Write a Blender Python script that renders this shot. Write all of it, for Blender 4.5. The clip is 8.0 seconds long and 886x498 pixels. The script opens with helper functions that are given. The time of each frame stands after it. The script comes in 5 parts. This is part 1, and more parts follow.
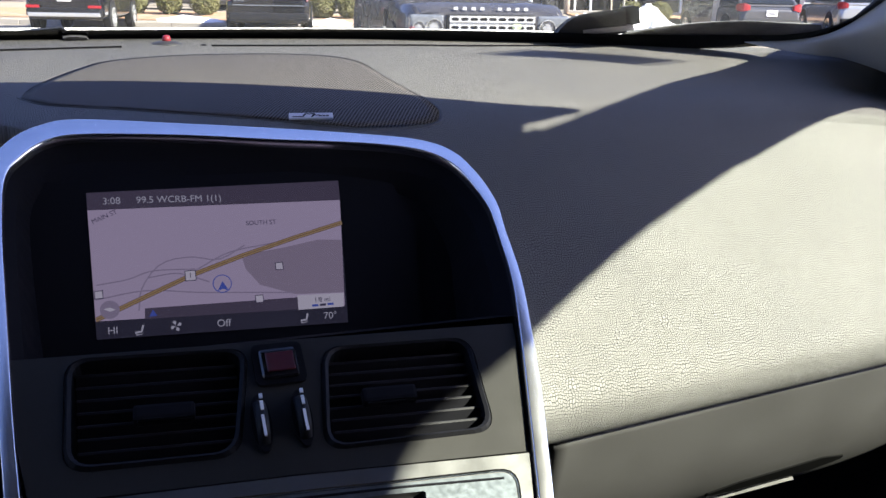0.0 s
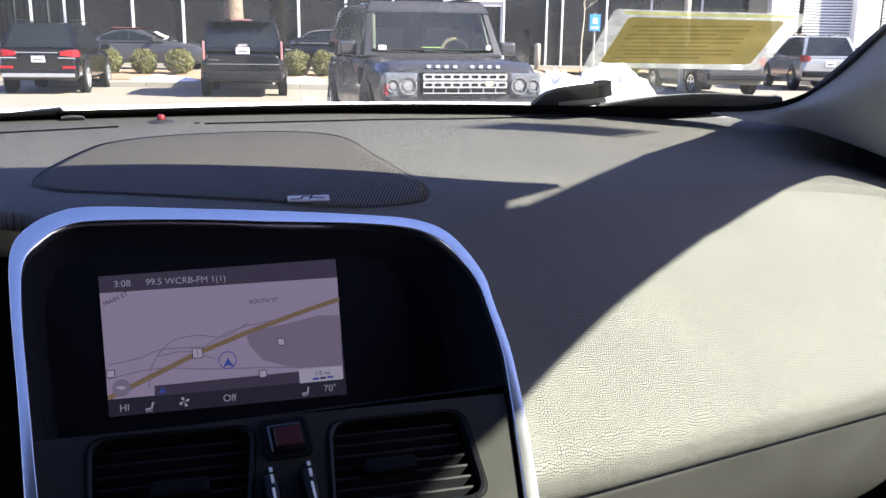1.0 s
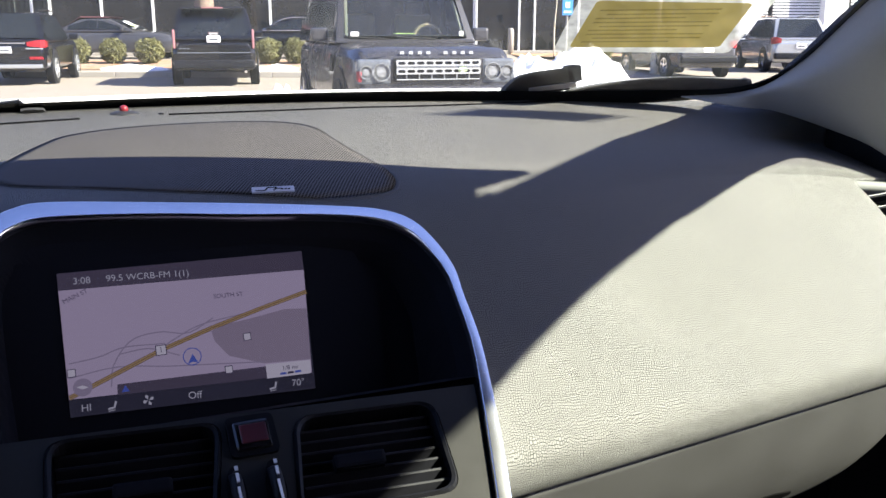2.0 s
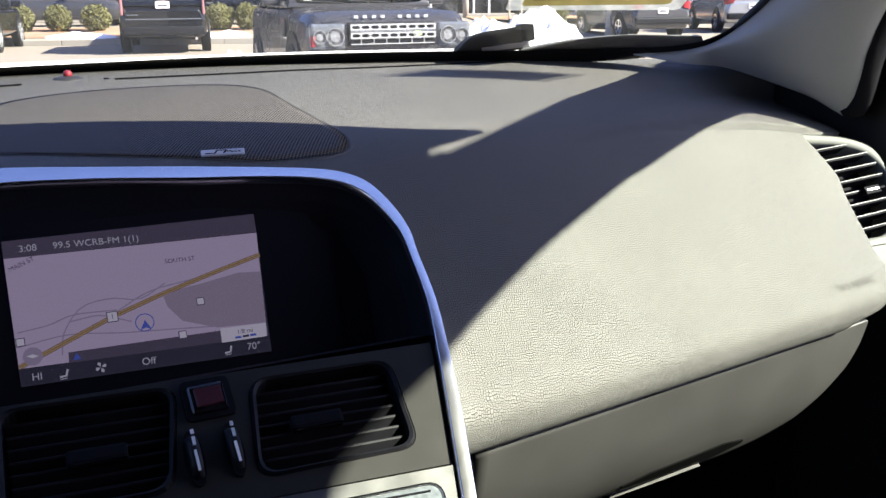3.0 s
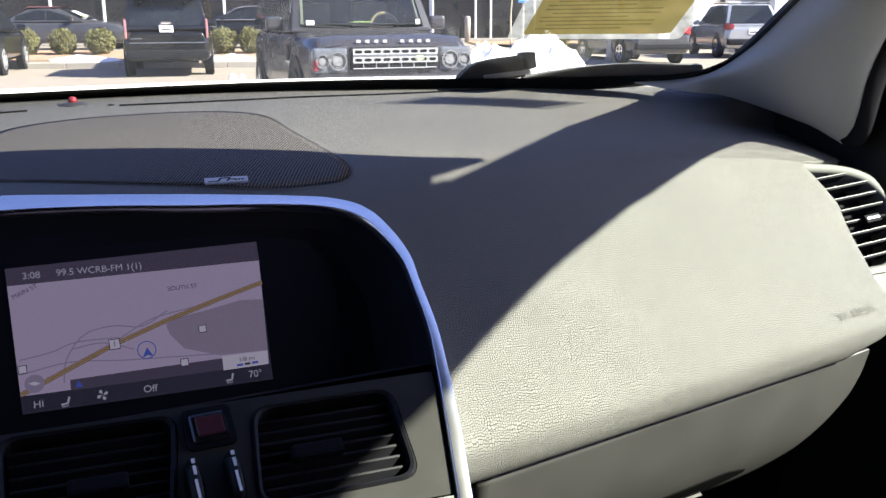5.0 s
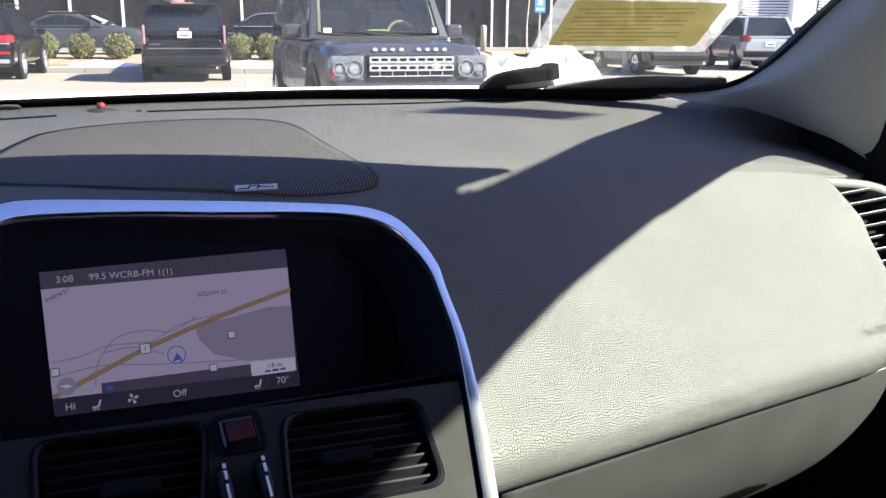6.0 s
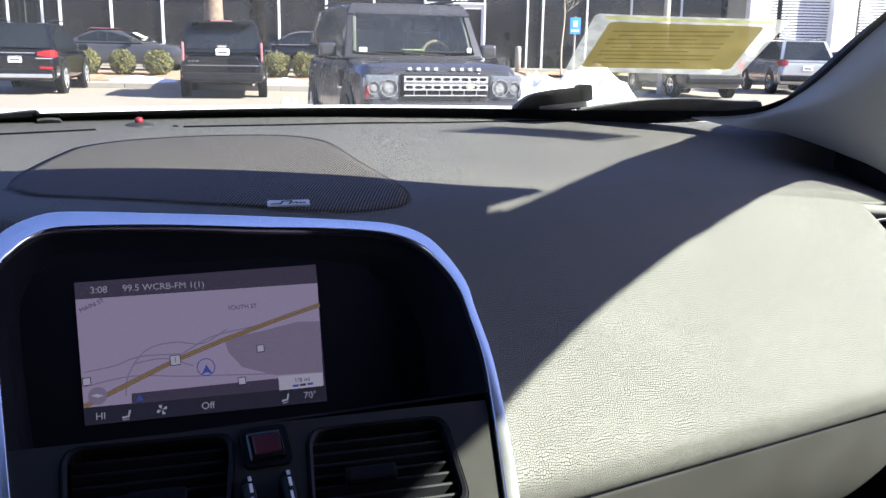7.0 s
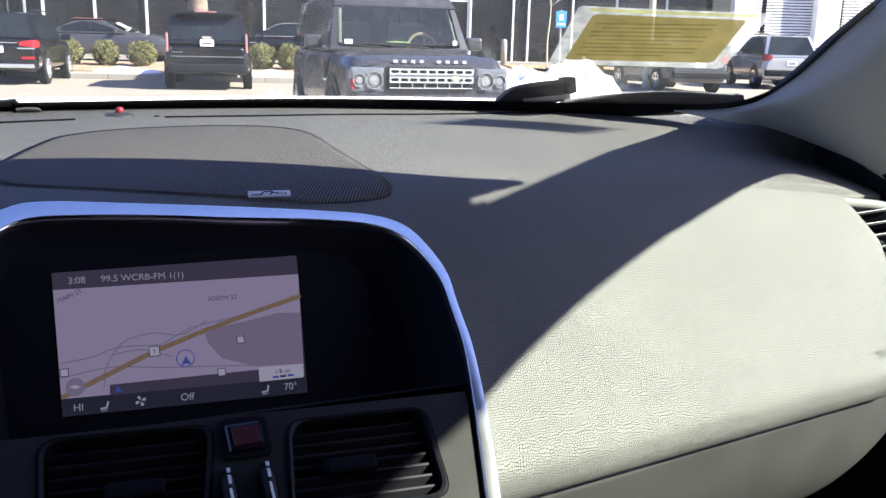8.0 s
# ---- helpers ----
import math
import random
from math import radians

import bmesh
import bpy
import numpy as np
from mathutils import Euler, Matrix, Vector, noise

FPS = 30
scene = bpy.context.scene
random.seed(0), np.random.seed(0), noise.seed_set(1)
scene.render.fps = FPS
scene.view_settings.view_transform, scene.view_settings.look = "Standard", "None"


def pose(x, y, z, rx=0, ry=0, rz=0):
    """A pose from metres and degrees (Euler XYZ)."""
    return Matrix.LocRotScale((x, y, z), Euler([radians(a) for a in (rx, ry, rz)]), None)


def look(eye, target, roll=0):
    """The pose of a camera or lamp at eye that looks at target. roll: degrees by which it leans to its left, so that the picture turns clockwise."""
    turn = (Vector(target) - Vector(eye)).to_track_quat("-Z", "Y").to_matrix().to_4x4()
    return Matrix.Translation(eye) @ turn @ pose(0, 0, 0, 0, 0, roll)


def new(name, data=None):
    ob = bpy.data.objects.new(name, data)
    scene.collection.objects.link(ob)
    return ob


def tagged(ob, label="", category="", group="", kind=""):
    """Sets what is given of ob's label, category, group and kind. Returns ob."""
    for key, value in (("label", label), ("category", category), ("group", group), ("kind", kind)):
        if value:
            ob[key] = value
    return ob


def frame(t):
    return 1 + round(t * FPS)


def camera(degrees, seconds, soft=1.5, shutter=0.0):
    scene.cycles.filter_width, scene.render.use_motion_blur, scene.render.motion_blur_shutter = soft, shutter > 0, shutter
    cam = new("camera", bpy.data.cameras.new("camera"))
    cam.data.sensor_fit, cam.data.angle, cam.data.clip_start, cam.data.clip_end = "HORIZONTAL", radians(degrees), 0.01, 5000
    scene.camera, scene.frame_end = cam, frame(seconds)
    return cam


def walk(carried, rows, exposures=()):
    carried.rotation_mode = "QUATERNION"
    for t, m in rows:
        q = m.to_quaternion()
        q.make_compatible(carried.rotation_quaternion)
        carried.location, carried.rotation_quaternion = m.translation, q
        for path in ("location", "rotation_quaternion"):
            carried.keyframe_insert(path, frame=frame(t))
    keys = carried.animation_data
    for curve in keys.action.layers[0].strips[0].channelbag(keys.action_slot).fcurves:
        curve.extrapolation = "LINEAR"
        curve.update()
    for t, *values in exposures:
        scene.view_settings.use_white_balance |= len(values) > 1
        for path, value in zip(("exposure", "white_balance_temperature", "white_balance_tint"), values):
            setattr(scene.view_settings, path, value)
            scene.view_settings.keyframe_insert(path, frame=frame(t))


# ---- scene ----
cam = camera(53.2, 8.0)
PATH = [
    (0, (-0.1165, 0.1181, 1.3283), (0.7381, 1.8344, 0.7591), 1.24),
    (0.2, (-0.1226, 0.1080, 1.3306), (0.7546, 1.7931, 0.7055), 1.16),
    (0.5, (-0.1271, 0.1042, 1.3334), (0.7817, 1.7807, 0.7306), 0.91),
    (0.7, (-0.1351, 0.1000, 1.3458), (0.7734, 1.7910, 0.7845), 0.70),
    (1, (-0.1408, 0.0953, 1.3523), (0.7747, 1.8148, 0.8995), 0.70),
    (1.2, (-0.1385, 0.0976, 1.3529), (0.7791, 1.8182, 0.9082), 0.54),
    (2.3, (-0.1305, 0.1004, 1.3521), (0.8566, 1.7643, 0.8454), -0.03),
    (2.5, (-0.1312, 0.0982, 1.3515), (0.8755, 1.7449, 0.8270), -0.11),
    (3, (-0.1279, 0.0981, 1.3480), (0.8976, 1.7224, 0.7910), -0.49),
    (3.5, (-0.1296, 0.0982, 1.3483), (0.9099, 1.7123, 0.7876), -0.58),
    (4, (-0.1293, 0.0965, 1.3494), (0.9100, 1.7163, 0.8051), -0.53),
    (4.5, (-0.1291, 0.0975, 1.3528), (0.9068, 1.7254, 0.8265), -0.28),
    (4.7, (-0.1288, 0.0967, 1.3521), (0.9023, 1.7306, 0.8354), -0.33),
    (5.8, (-0.1352, 0.1010, 1.3524), (0.8951, 1.7426, 0.8591), 0.20),
    (6, (-0.1393, 0.1005, 1.3539), (0.8701, 1.7565, 0.8652), 0.34),
    (6.5, (-0.1396, 0.1000, 1.3536), (0.8129, 1.7962, 0.8894), 0.60),
    (7, (-0.1392, 0.0989, 1.3538), (0.8150, 1.7987, 0.9064), 1.01),
    (7.5, (-0.1385, 0.0988, 1.3525), (0.8314, 1.7889, 0.9022), 1.25),
    (8, (-0.1363, 0.0984, 1.3524), (0.8452, 1.7787, 0.8904), 1.40),
]
EXPOSURE = 2.4
walk(cam, [(t, look(eye, target, roll)) for t, eye, target, roll in PATH], exposures=((0.0, EXPOSURE + 0.17, 5350, 31), (4.5, EXPOSURE + 0.05, 5350, 31), (6.5, EXPOSURE + 0.15, 5200, 30), (8.0, EXPOSURE + 0.15, 5200, 30)))

# ---- world and sun ----
SUN = Vector((0.95, -1.0, 1.0)).normalized()
world = bpy.data.worlds.new("sky")
scene.world = world
world.use_nodes = True
sky = world.node_tree.nodes.new("ShaderNodeTexSky")
sky.sky_type = "NISHITA"
sky.sun_disc = False
sky.sun_elevation = radians(36)
sky.sun_rotation = radians(136)
world.node_tree.nodes["Background"].inputs[1].default_value = 0.05
world.node_tree.links.new(sky.outputs[0], world.node_tree.nodes["Background"].inputs[0])
sun_data = bpy.data.lights.new("sun", "SUN")
sun_data.energy, sun_data.angle, sun_data.color = 5.0, radians(0.53), (0.97, 0.95, 0.54)
sun = new("sun", sun_data)
sun.matrix_world = look(SUN * 30, (0, 0, 0))


# ---- materials ----
def surf(name, colour, rough=0.5, metal=0.0, var=0.12, scale=25.0, bump=0.0, bscale=300.0, spec=0.5, coat=0.0, cells=False, groove=0.62, stretch=(1, 1, 1), bdist=0.001, flat=False):
    """A surface with two scales of colour variation, uneven gloss and a fine relief; cells also get shade painted into
    their creases.
    """
    m = bpy.data.materials.new(name)
    m.use_nodes = True
    nt = m.node_tree
    b = nt.nodes["Principled BSDF"]
    b.inputs["Metallic"].default_value = metal
    b.inputs["Specular IOR Level"].default_value = spec
    b.inputs["Coat Weight"].default_value = coat
    tc = nt.nodes.new("ShaderNodeTexCoord")
    n1, n2 = nt.nodes.new("ShaderNodeTexNoise"), nt.nodes.new("ShaderNodeTexNoise")
    n1.inputs["Scale"].default_value, n2.inputs["Scale"].default_value = scale, scale * 9
    n1.inputs["Detail"].default_value = n2.inputs["Detail"].default_value = 4
    mix = nt.nodes.new("ShaderNodeMath")
    mix.operation = "MULTIPLY_ADD"
    mix.inputs[1].default_value = 0.4
    ramp = nt.nodes.new("ShaderNodeValToRGB")
    lo, hi = [c * (1 - var) for c in colour], [min(1, c * (1 + var)) for c in colour]
    ramp.color_ramp.elements[0].position, ramp.color_ramp.elements[1].position = 0.35, 1.05
    ramp.color_ramp.elements[0].color, ramp.color_ramp.elements[1].color = (*lo, 1), (*hi, 1)
    rr = nt.nodes.new("ShaderNodeMapRange")
    rr.inputs["From Min"].default_value, rr.inputs["From Max"].default_value = 0.3, 0.7
    rr.inputs["To Min"].default_value, rr.inputs["To Max"].default_value = max(0.02, rough * 0.88), min(1, rough * 1.12)
    L = nt.links.new
    L(tc.outputs["Object"], n1.inputs["Vector"]), L(tc.outputs["Object"], n2.inputs["Vector"])
    L(n2.outputs["Fac"], mix.inputs[0]), L(n1.outputs["Fac"], mix.inputs[2])
    L(mix.outputs[0], ramp.inputs["Fac"]), L(ramp.outputs["Color"], b.inputs["Base Color"])
    L(n1.outputs["Fac"], rr.inputs["Value"]), L(rr.outputs[0], b.inputs["Roughness"])
    if bump:
        bn = nt.nodes.new("ShaderNodeBump")
        bn.inputs["Strength"].default_value, bn.inputs["Distance"].default_value = bump, bdist
        mp = nt.nodes.new("ShaderNodeMapping")
        mp.inputs["Scale"].default_value = stretch
        mp.inputs["Rotation"].default_value = (0.5, 0.25, 0.12) if cells else (0, 0, 0)
        if flat:
            mp.inputs["Rotation"].default_value = (0, 0, 0.10)
        L(tc.outputs["UV" if flat else "Object"], mp.inputs["Vector"])
        if cells:
            wob = nt.nodes.new("ShaderNodeTexNoise")
            wob.inputs["Scale"].default_value = bscale * 0.12
            add = nt.nodes.new("ShaderNodeMixRGB")
            add.blend_type = "LINEAR_LIGHT"
            add.inputs["Fac"].default_value = 0.0035
            L(mp.outputs[0], wob.inputs["Vector"]), L(mp.outputs[0], add.inputs[1]), L(wob.outputs["Color"], add.inputs[2])
            v = nt.nodes.new("ShaderNodeTexVoronoi")
            v.feature = "DISTANCE_TO_EDGE"
            v.voronoi_dimensions = "2D" if flat else "3D"
            v.inputs["Scale"].default_value, v.inputs["Randomness"].default_value = bscale, 0.62
            L(add.outputs[0], v.inputs["Vector"])
            st = nt.nodes.new("ShaderNodeMapRange")
            st.interpolation_type = "SMOOTHSTEP"
            st.inputs["From Max"].default_value = 0.17 if flat else 0.13
            L(v.outputs["Distance"], st.inputs["Value"]), L(st.outputs[0], bn.inputs["Height"])
            # creases between cells darkened in the base colour, standing for their shade
            crease_shade, mul = nt.nodes.new("ShaderNodeMapRange"), nt.nodes.new("ShaderNodeMixRGB")
            crease_shade.inputs["To Min"].default_value = groove
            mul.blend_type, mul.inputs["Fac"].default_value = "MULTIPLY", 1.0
            L(st.outputs[0], crease_shade.inputs["Value"]), L(ramp.outputs["Color"], mul.inputs[1]), L(crease_shade.outputs[0], mul.inputs[2])
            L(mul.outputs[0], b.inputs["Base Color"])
        else:
            n3 = nt.nodes.new("ShaderNodeTexNoise")
            n3.inputs["Scale"].default_value, n3.inputs["Detail"].default_value = bscale, 3
            L(mp.outputs[0], n3.inputs["Vector"]), L(n3.outputs["Fac"], bn.inputs["Height"])
        L(bn.outputs[0], b.inputs["Normal"])
    return m


def glow(name, colour, strength):
    m = bpy.data.materials.new(name)
    m.use_nodes = True
    b = m.node_tree.nodes["Principled BSDF"]
    b.inputs["Base Color"].default_value = (0.01, 0.01, 0.012, 1)
    b.inputs["Roughness"].default_value = 0.25
    b.inputs["Emission Color"].default_value, b.inputs["Emission Strength"].default_value = (*colour, 1), strength
    return m


def pane_glass(name, tint, gloss=1.0, rough=0.0, dirt_veil=0.0, even=False, steep=0.9):
    """A thin sheet of glass: light passes straight through with a tint, and the surface mirrors by Fresnel."""
    m = bpy.data.materials.new(name)
    m.use_nodes = True
    nt = m.node_tree
    nt.nodes.clear()
    out, mx = nt.nodes.new("ShaderNodeOutputMaterial"), nt.nodes.new("ShaderNodeMixShader")
    tr, gl, fr = nt.nodes.new("ShaderNodeBsdfTransparent"), nt.nodes.new("ShaderNodeBsdfGlossy"), nt.nodes.new("ShaderNodeLayerWeight")
    tr.inputs[0].default_value = (*tint, 1)
    gl.inputs["Roughness"].default_value = rough
    gl.inputs["Color"].default_value = (gloss, gloss, gloss, 1)
    pw, ma = nt.nodes.new("ShaderNodeMath"), nt.nodes.new("ShaderNodeMath")
    pw.operation, pw.inputs[1].default_value = "POWER", 5.0
    ma.operation, ma.inputs[1].default_value, ma.inputs[2].default_value = "MULTIPLY_ADD", steep, 0.05
    ma.use_clamp = True
    L = nt.links.new
    L(fr.outputs["Facing"], pw.inputs[0]), L(pw.outputs[0], ma.inputs[0])
    L(ma.outputs[0], mx.inputs[0]), L(tr.outputs[0], mx.inputs[1]), L(gl.outputs[0], mx.inputs[2])
    if dirt_veil:
        # dirt film coloured bluish, so it also paints in an even sky-lit haze
        df, m2, nz, rp = nt.nodes.new("ShaderNodeBsdfDiffuse"), nt.nodes.new("ShaderNodeMixShader"), nt.nodes.new("ShaderNodeTexNoise"), nt.nodes.new("ShaderNodeMapRange")
        tc = nt.nodes.new("ShaderNodeTexCoord")
        df.inputs[0].default_value = (0.62, 0.66, 0.74, 1)
        tl, dm = nt.nodes.new("ShaderNodeBsdfTranslucent"), nt.nodes.new("ShaderNodeMixShader")
        tl.inputs[0].default_value = (0.62, 0.66, 0.74, 1)
        L(df.outputs[0], dm.inputs[1]), L(tl.outputs[0], dm.inputs[2])
        nz.inputs["Scale"].default_value, nz.inputs["Detail"].default_value = 14, 8
        rp.inputs["From Min"].default_value, rp.inputs["From Max"].default_value, rp.inputs["To Max"].default_value = (0.0 if even else 0.45), 0.8, dirt_veil
        L(tc.outputs["Object"], nz.inputs["Vector"]), L(nz.outputs["Fac"], rp.inputs["Value"]), L(rp.outputs[0], m2.inputs[0])
        L(mx.outputs[0], m2.inputs[1]), L(dm.outputs[0], m2.inputs[2]), L(m2.outputs[0], out.inputs[0])
    else:
        L(mx.outputs[0], out.inputs[0])
    return m


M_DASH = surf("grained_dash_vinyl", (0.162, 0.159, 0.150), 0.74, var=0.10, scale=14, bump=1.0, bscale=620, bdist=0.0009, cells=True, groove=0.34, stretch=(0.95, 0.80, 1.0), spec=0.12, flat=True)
M_LOWER = surf("satin_dash_plastic", (0.10, 0.099, 0.094), 0.5, var=0.08, scale=18, bump=0.12, bscale=900)
M_SURROUND = surf("pale_vent_surround", (0.125, 0.128, 0.119), 0.6, var=0.08, scale=18, bump=0.12, bscale=900, spec=0.12)
M_GRILLE = surf("speaker_cloth", (0.125, 0.117, 0.110), 0.8, var=0.08, scale=30, spec=0.05)
nt = M_GRILLE.node_tree
tc, holes, rng = nt.nodes.new("ShaderNodeTexCoord"), nt.nodes.new("ShaderNodeTexVoronoi"), nt.nodes.new("ShaderNodeMapRange")
holes.voronoi_dimensions = "2D"
holes.inputs["Scale"].default_value, holes.inputs["Randomness"].default_value = 430, 0.0
rng.inputs["From Min"].default_value, rng.inputs["From Max"].default_value, rng.inputs["To Min"].default_value = 0.30, 0.42, 0.10
mul = nt.nodes.new("ShaderNodeMixRGB")
mul.blend_type, mul.inputs["Fac"].default_value = "MULTIPLY", 1.0
base = nt.nodes["Principled BSDF"].inputs["Base Color"]
was = base.links[0].from_socket
turned = nt.nodes.new("ShaderNodeMapping")
turned.inputs["Rotation"].default_value = (0, 0, 0.6)
nt.links.new(tc.outputs["Object"], turned.inputs["Vector"]), nt.links.new(turned.outputs[0], holes.inputs["Vector"]), nt.links.new(holes.outputs["Distance"], rng.inputs["Value"])
nt.links.new(was, mul.inputs[1]), nt.links.new(rng.outputs[0], mul.inputs[2]), nt.links.new(mul.outputs[0], base)
M_BLACK = surf("black_plastic", (0.010, 0.010, 0.012), 0.45, var=0.2, scale=30, bump=0.08, bscale=1200, spec=0.2)
M_HOOD = surf("matt_black_hood", (0.008, 0.008, 0.010), 0.75, var=0.1, scale=40, spec=0.06)
M_FASCIA = surf("satin_grey_fascia", (0.026, 0.0254, 0.0238), 0.42, spec=0.12, var=0.06, scale=40, bump=0.05, bscale=1200)
M_BLACKG = surf("gloss_black_plastic", (0.008, 0.008, 0.009), 0.15, var=0.1, scale=30)
M_CHARCOAL = surf("charcoal_plastic", (0.008, 0.008, 0.010), 0.5, var=0.12, scale=40, bump=0.1, bscale=1400, spec=0.16)
M_SILVER = surf("satin_silver_trim", (0.93, 0.93, 0.96), 0.24, metal=1.0, var=0.06, scale=30)
M_PANEL = surf("brushed_silver_panel", (0.19, 0.19, 0.185), 0.38, metal=0.9, var=0.08, scale=50, bump=0.05, bscale=900)
M_WORN = surf("worn_bright_metal", (0.165, 0.187, 0.205), 0.36, metal=0.8, var=0.20, scale=300)
M_CHROME = surf("chrome", (0.8, 0.8, 0.82), 0.08, metal=1.0, var=0.03, scale=40)
M_BADGE = surf("painted_silver", (0.62, 0.62, 0.64), 0.35, metal=0.2, var=0.04, scale=60)
M_PILLAR = surf("pale_pillar_trim", (0.31, 0.31, 0.307), 0.65, var=0.05, scale=25, bump=0.2, bscale=1100)
M_HEADLINER = surf("headliner_cloth", (0.055, 0.054, 0.053), 0.9, var=0.06, scale=40, bump=0.2, bscale=900)
M_RUBBER = surf("black_rubber", (0.012, 0.012, 0.012), 0.6, var=0.15, scale=60, spec=0.25)
M_HAZ = surf("dark_red_switch", (0.055, 0.003, 0.006), 0.4, var=0.1, scale=60)
M_RED = surf("red_lens", (0.26, 0.022, 0.03), 0.45, var=0.08, scale=60)
M_WHITE = surf("white_marking", (0.8, 0.8, 0.82), 0.5, var=0.03, scale=60)
M_WS = pane_glass("windscreen_glass", (0.83, 0.803, 0.832), 0.9, dirt_veil=0.044, even=True, steep=1.45)
M_PAINT_OWN = surf("silver_white_paint", (0.7, 0.7, 0.68), 0.25, var=0.03, scale=3, coat=0.6)


# ---- mesh helpers ----
def part(name, bm, material, parent=None, label="", smooth=False):
    me = bpy.data.meshes.new(name)
    bmesh.ops.recalc_face_normals(bm, faces=bm.faces)
    bm.to_mesh(me)
    bm.free()
    me.materials.append(material)
    if smooth:
        me.polygons.foreach_set("use_smooth", [True] * len(me.polygons))
    ob = new(name, me)
    if parent:
        ob.parent = parent
    if label:
        ob["label"] = label
    return ob


def thing(name, label, category, m=None, group="", kind=""):
    ob = new(name)
    ob.empty_display_size = 0.05
    if m is not None:
        ob.matrix_world = m
    return tagged(ob, label, category, group, kind)


def box(bm, c, s, bevel=0.0, seg=2, m=None):
    r = bmesh.ops.create_cube(bm, size=1.0)
    vs = r["verts"]
    for v in vs:
        v.co = Vector((v.co.x * s[0] + c[0], v.co.y * s[1] + c[1], v.co.z * s[2] + c[2]))
    if bevel:
        es = list({e for v in vs for e in v.link_edges})
        r2 = bmesh.ops.bevel(bm, geom=es, offset=bevel, segments=seg, affect="EDGES", profile=0.6)
        vs = list({v for f in r2["faces"] for v in f.verts} | {v for v in vs if v.is_valid})
    if m is not None:
        for v in vs:
            v.co = m @ v.co
    return bm


def boxed(c, s, bevel=0.0, seg=2, m=None):
    return box(bmesh.new(), c, s, bevel, seg, m)


def loft(rings, closed=True, cap=True, bm=None):
    """Skin over rings of points; closed: each ring is a loop."""
    bm = bm or bmesh.new()
    vs = [[bm.verts.new(p) for p in r] for r in rings]
    n = len(vs[0])
    for a, b in zip(vs, vs[1:]):
        for i in range(n if closed else n - 1):
            j = (i + 1) % n
            bm.faces.new((a[i], a[j], b[j], b[i]))
    if cap and closed:
        bm.faces.new(vs[0][::-1]), bm.faces.new(vs[-1])
    return bm


def sheet(fn, nu, nv, bm=None):
    """A surface patch fn(u, v), u and v from 0 to 1."""
    return loft([[fn(i / nu, j / nv) for i in range(nu + 1)] for j in range(nv + 1)], closed=False, bm=bm)


def smooth_line(pts, n):
    """n + 1 points along a Catmull-Rom curve through pts."""
    p = [Vector(q) for q in pts]
    p = [p[0] * 2 - p[1]] + p + [p[-1] * 2 - p[-2]]
    out, m = [], len(pts) - 1
    for i in range(n + 1):
        s = i * m / n
        k = min(int(s), m - 1)
        t = s - k
        a, b, c, d = p[k : k + 4]
        out.append(0.5 * (2 * b + (c - a) * t + (2 * a - 5 * b + 4 * c - d) * t * t + (3 * b - a - 3 * c + d) * t**3))
    return out


def tube(path, r, n=8, bm=None, cap=True):
    """A round rod along a path; r: one radius or one for each point."""
    path = [Vector(p) for p in path]
    rings = []
    for i, p in enumerate(path):
        d = (path[min(i + 1, len(path) - 1)] - path[max(i - 1, 0)]).normalized()
        a = d.orthogonal().normalized() if abs(d.z) > 0.95 else d.cross(Vector((0, 0, 1))).normalized()
        b = d.cross(a)
        rad = r[i] if isinstance(r, (list, tuple)) else r
        rings.append([p + rad * (math.cos(6.2832 * k / n) * a + math.sin(6.2832 * k / n) * b) for k in range(n)])
    return loft(rings, cap=cap, bm=bm)


def plate(outline, depth, holes=(), bm=None, w=0.0):
    """A plate in the local xy plane with holes, its face at z = w and its back depth below."""
    bm = bm or bmesh.new()
    edges = []
    for loop in (outline, *holes):
        vs = [bm.verts.new((p[0], p[1], w)) for p in loop]
        edges += [bm.edges.new((vs[i], vs[(i + 1) % len(vs)])) for i in range(len(vs))]
    faces = [g for g in bmesh.ops.triangle_fill(bm, use_beauty=True, edges=edges)["geom"] if isinstance(g, bmesh.types.BMFace)]
    r = bmesh.ops.extrude_face_region(bm, geom=faces)
    for v in r["geom"]:
        if isinstance(v, bmesh.types.BMVert):
            v.co.z -= depth
    return bm


def disc(r, depth, n=24, bm=None, m=None, r2=None):
    """A short cylinder along local z from 0 down to -depth."""
    bm = bm or bmesh.new()
    rings = [[Vector((q * math.cos(6.2832 * k / n), q * math.sin(6.2832 * k / n), z)) for k in range(n)] for q, z in ((r2 or r, -depth), (r, 0))]
    if m is not None:
        rings = [[m @ p for p in ring] for ring in rings]
    return loft(rings, bm=bm)


def lathe(profile, n=24, axis="x", bm=None, m=None):
    """Profile of (radius, along) turned about an axis, open at the ends where the radius is not 0."""
    rings = []
    for r, a in profile:
        ring = []
        for k in range(n):
            c, s = r * math.cos(6.2832 * k / n), r * math.sin(6.2832 * k / n)
            p = Vector((a, c, s)) if axis == "x" else Vector((c, s, a))
            ring.append(m @ p if m is not None else p)
        rings.append(ring)
    return loft(rings, cap=True, bm=bm)


def letters(name, text, size, material, parent, m, label="", align="LEFT", depth=0.0):
    cu = bpy.data.curves.new(name, "FONT")
    cu.body, cu.size, cu.align_x, cu.align_y, cu.extrude = text, size, align, "CENTER", depth
    tmp = bpy.data.objects.new(name, cu)
    me = bpy.data.meshes.new_from_object(tmp)
    bpy.data.objects.remove(tmp)
    me.materials.append(material)
    ob = new(name, me)
    ob.parent, ob.matrix_local = parent, m
    if label:
        ob["label"] = label
    return ob


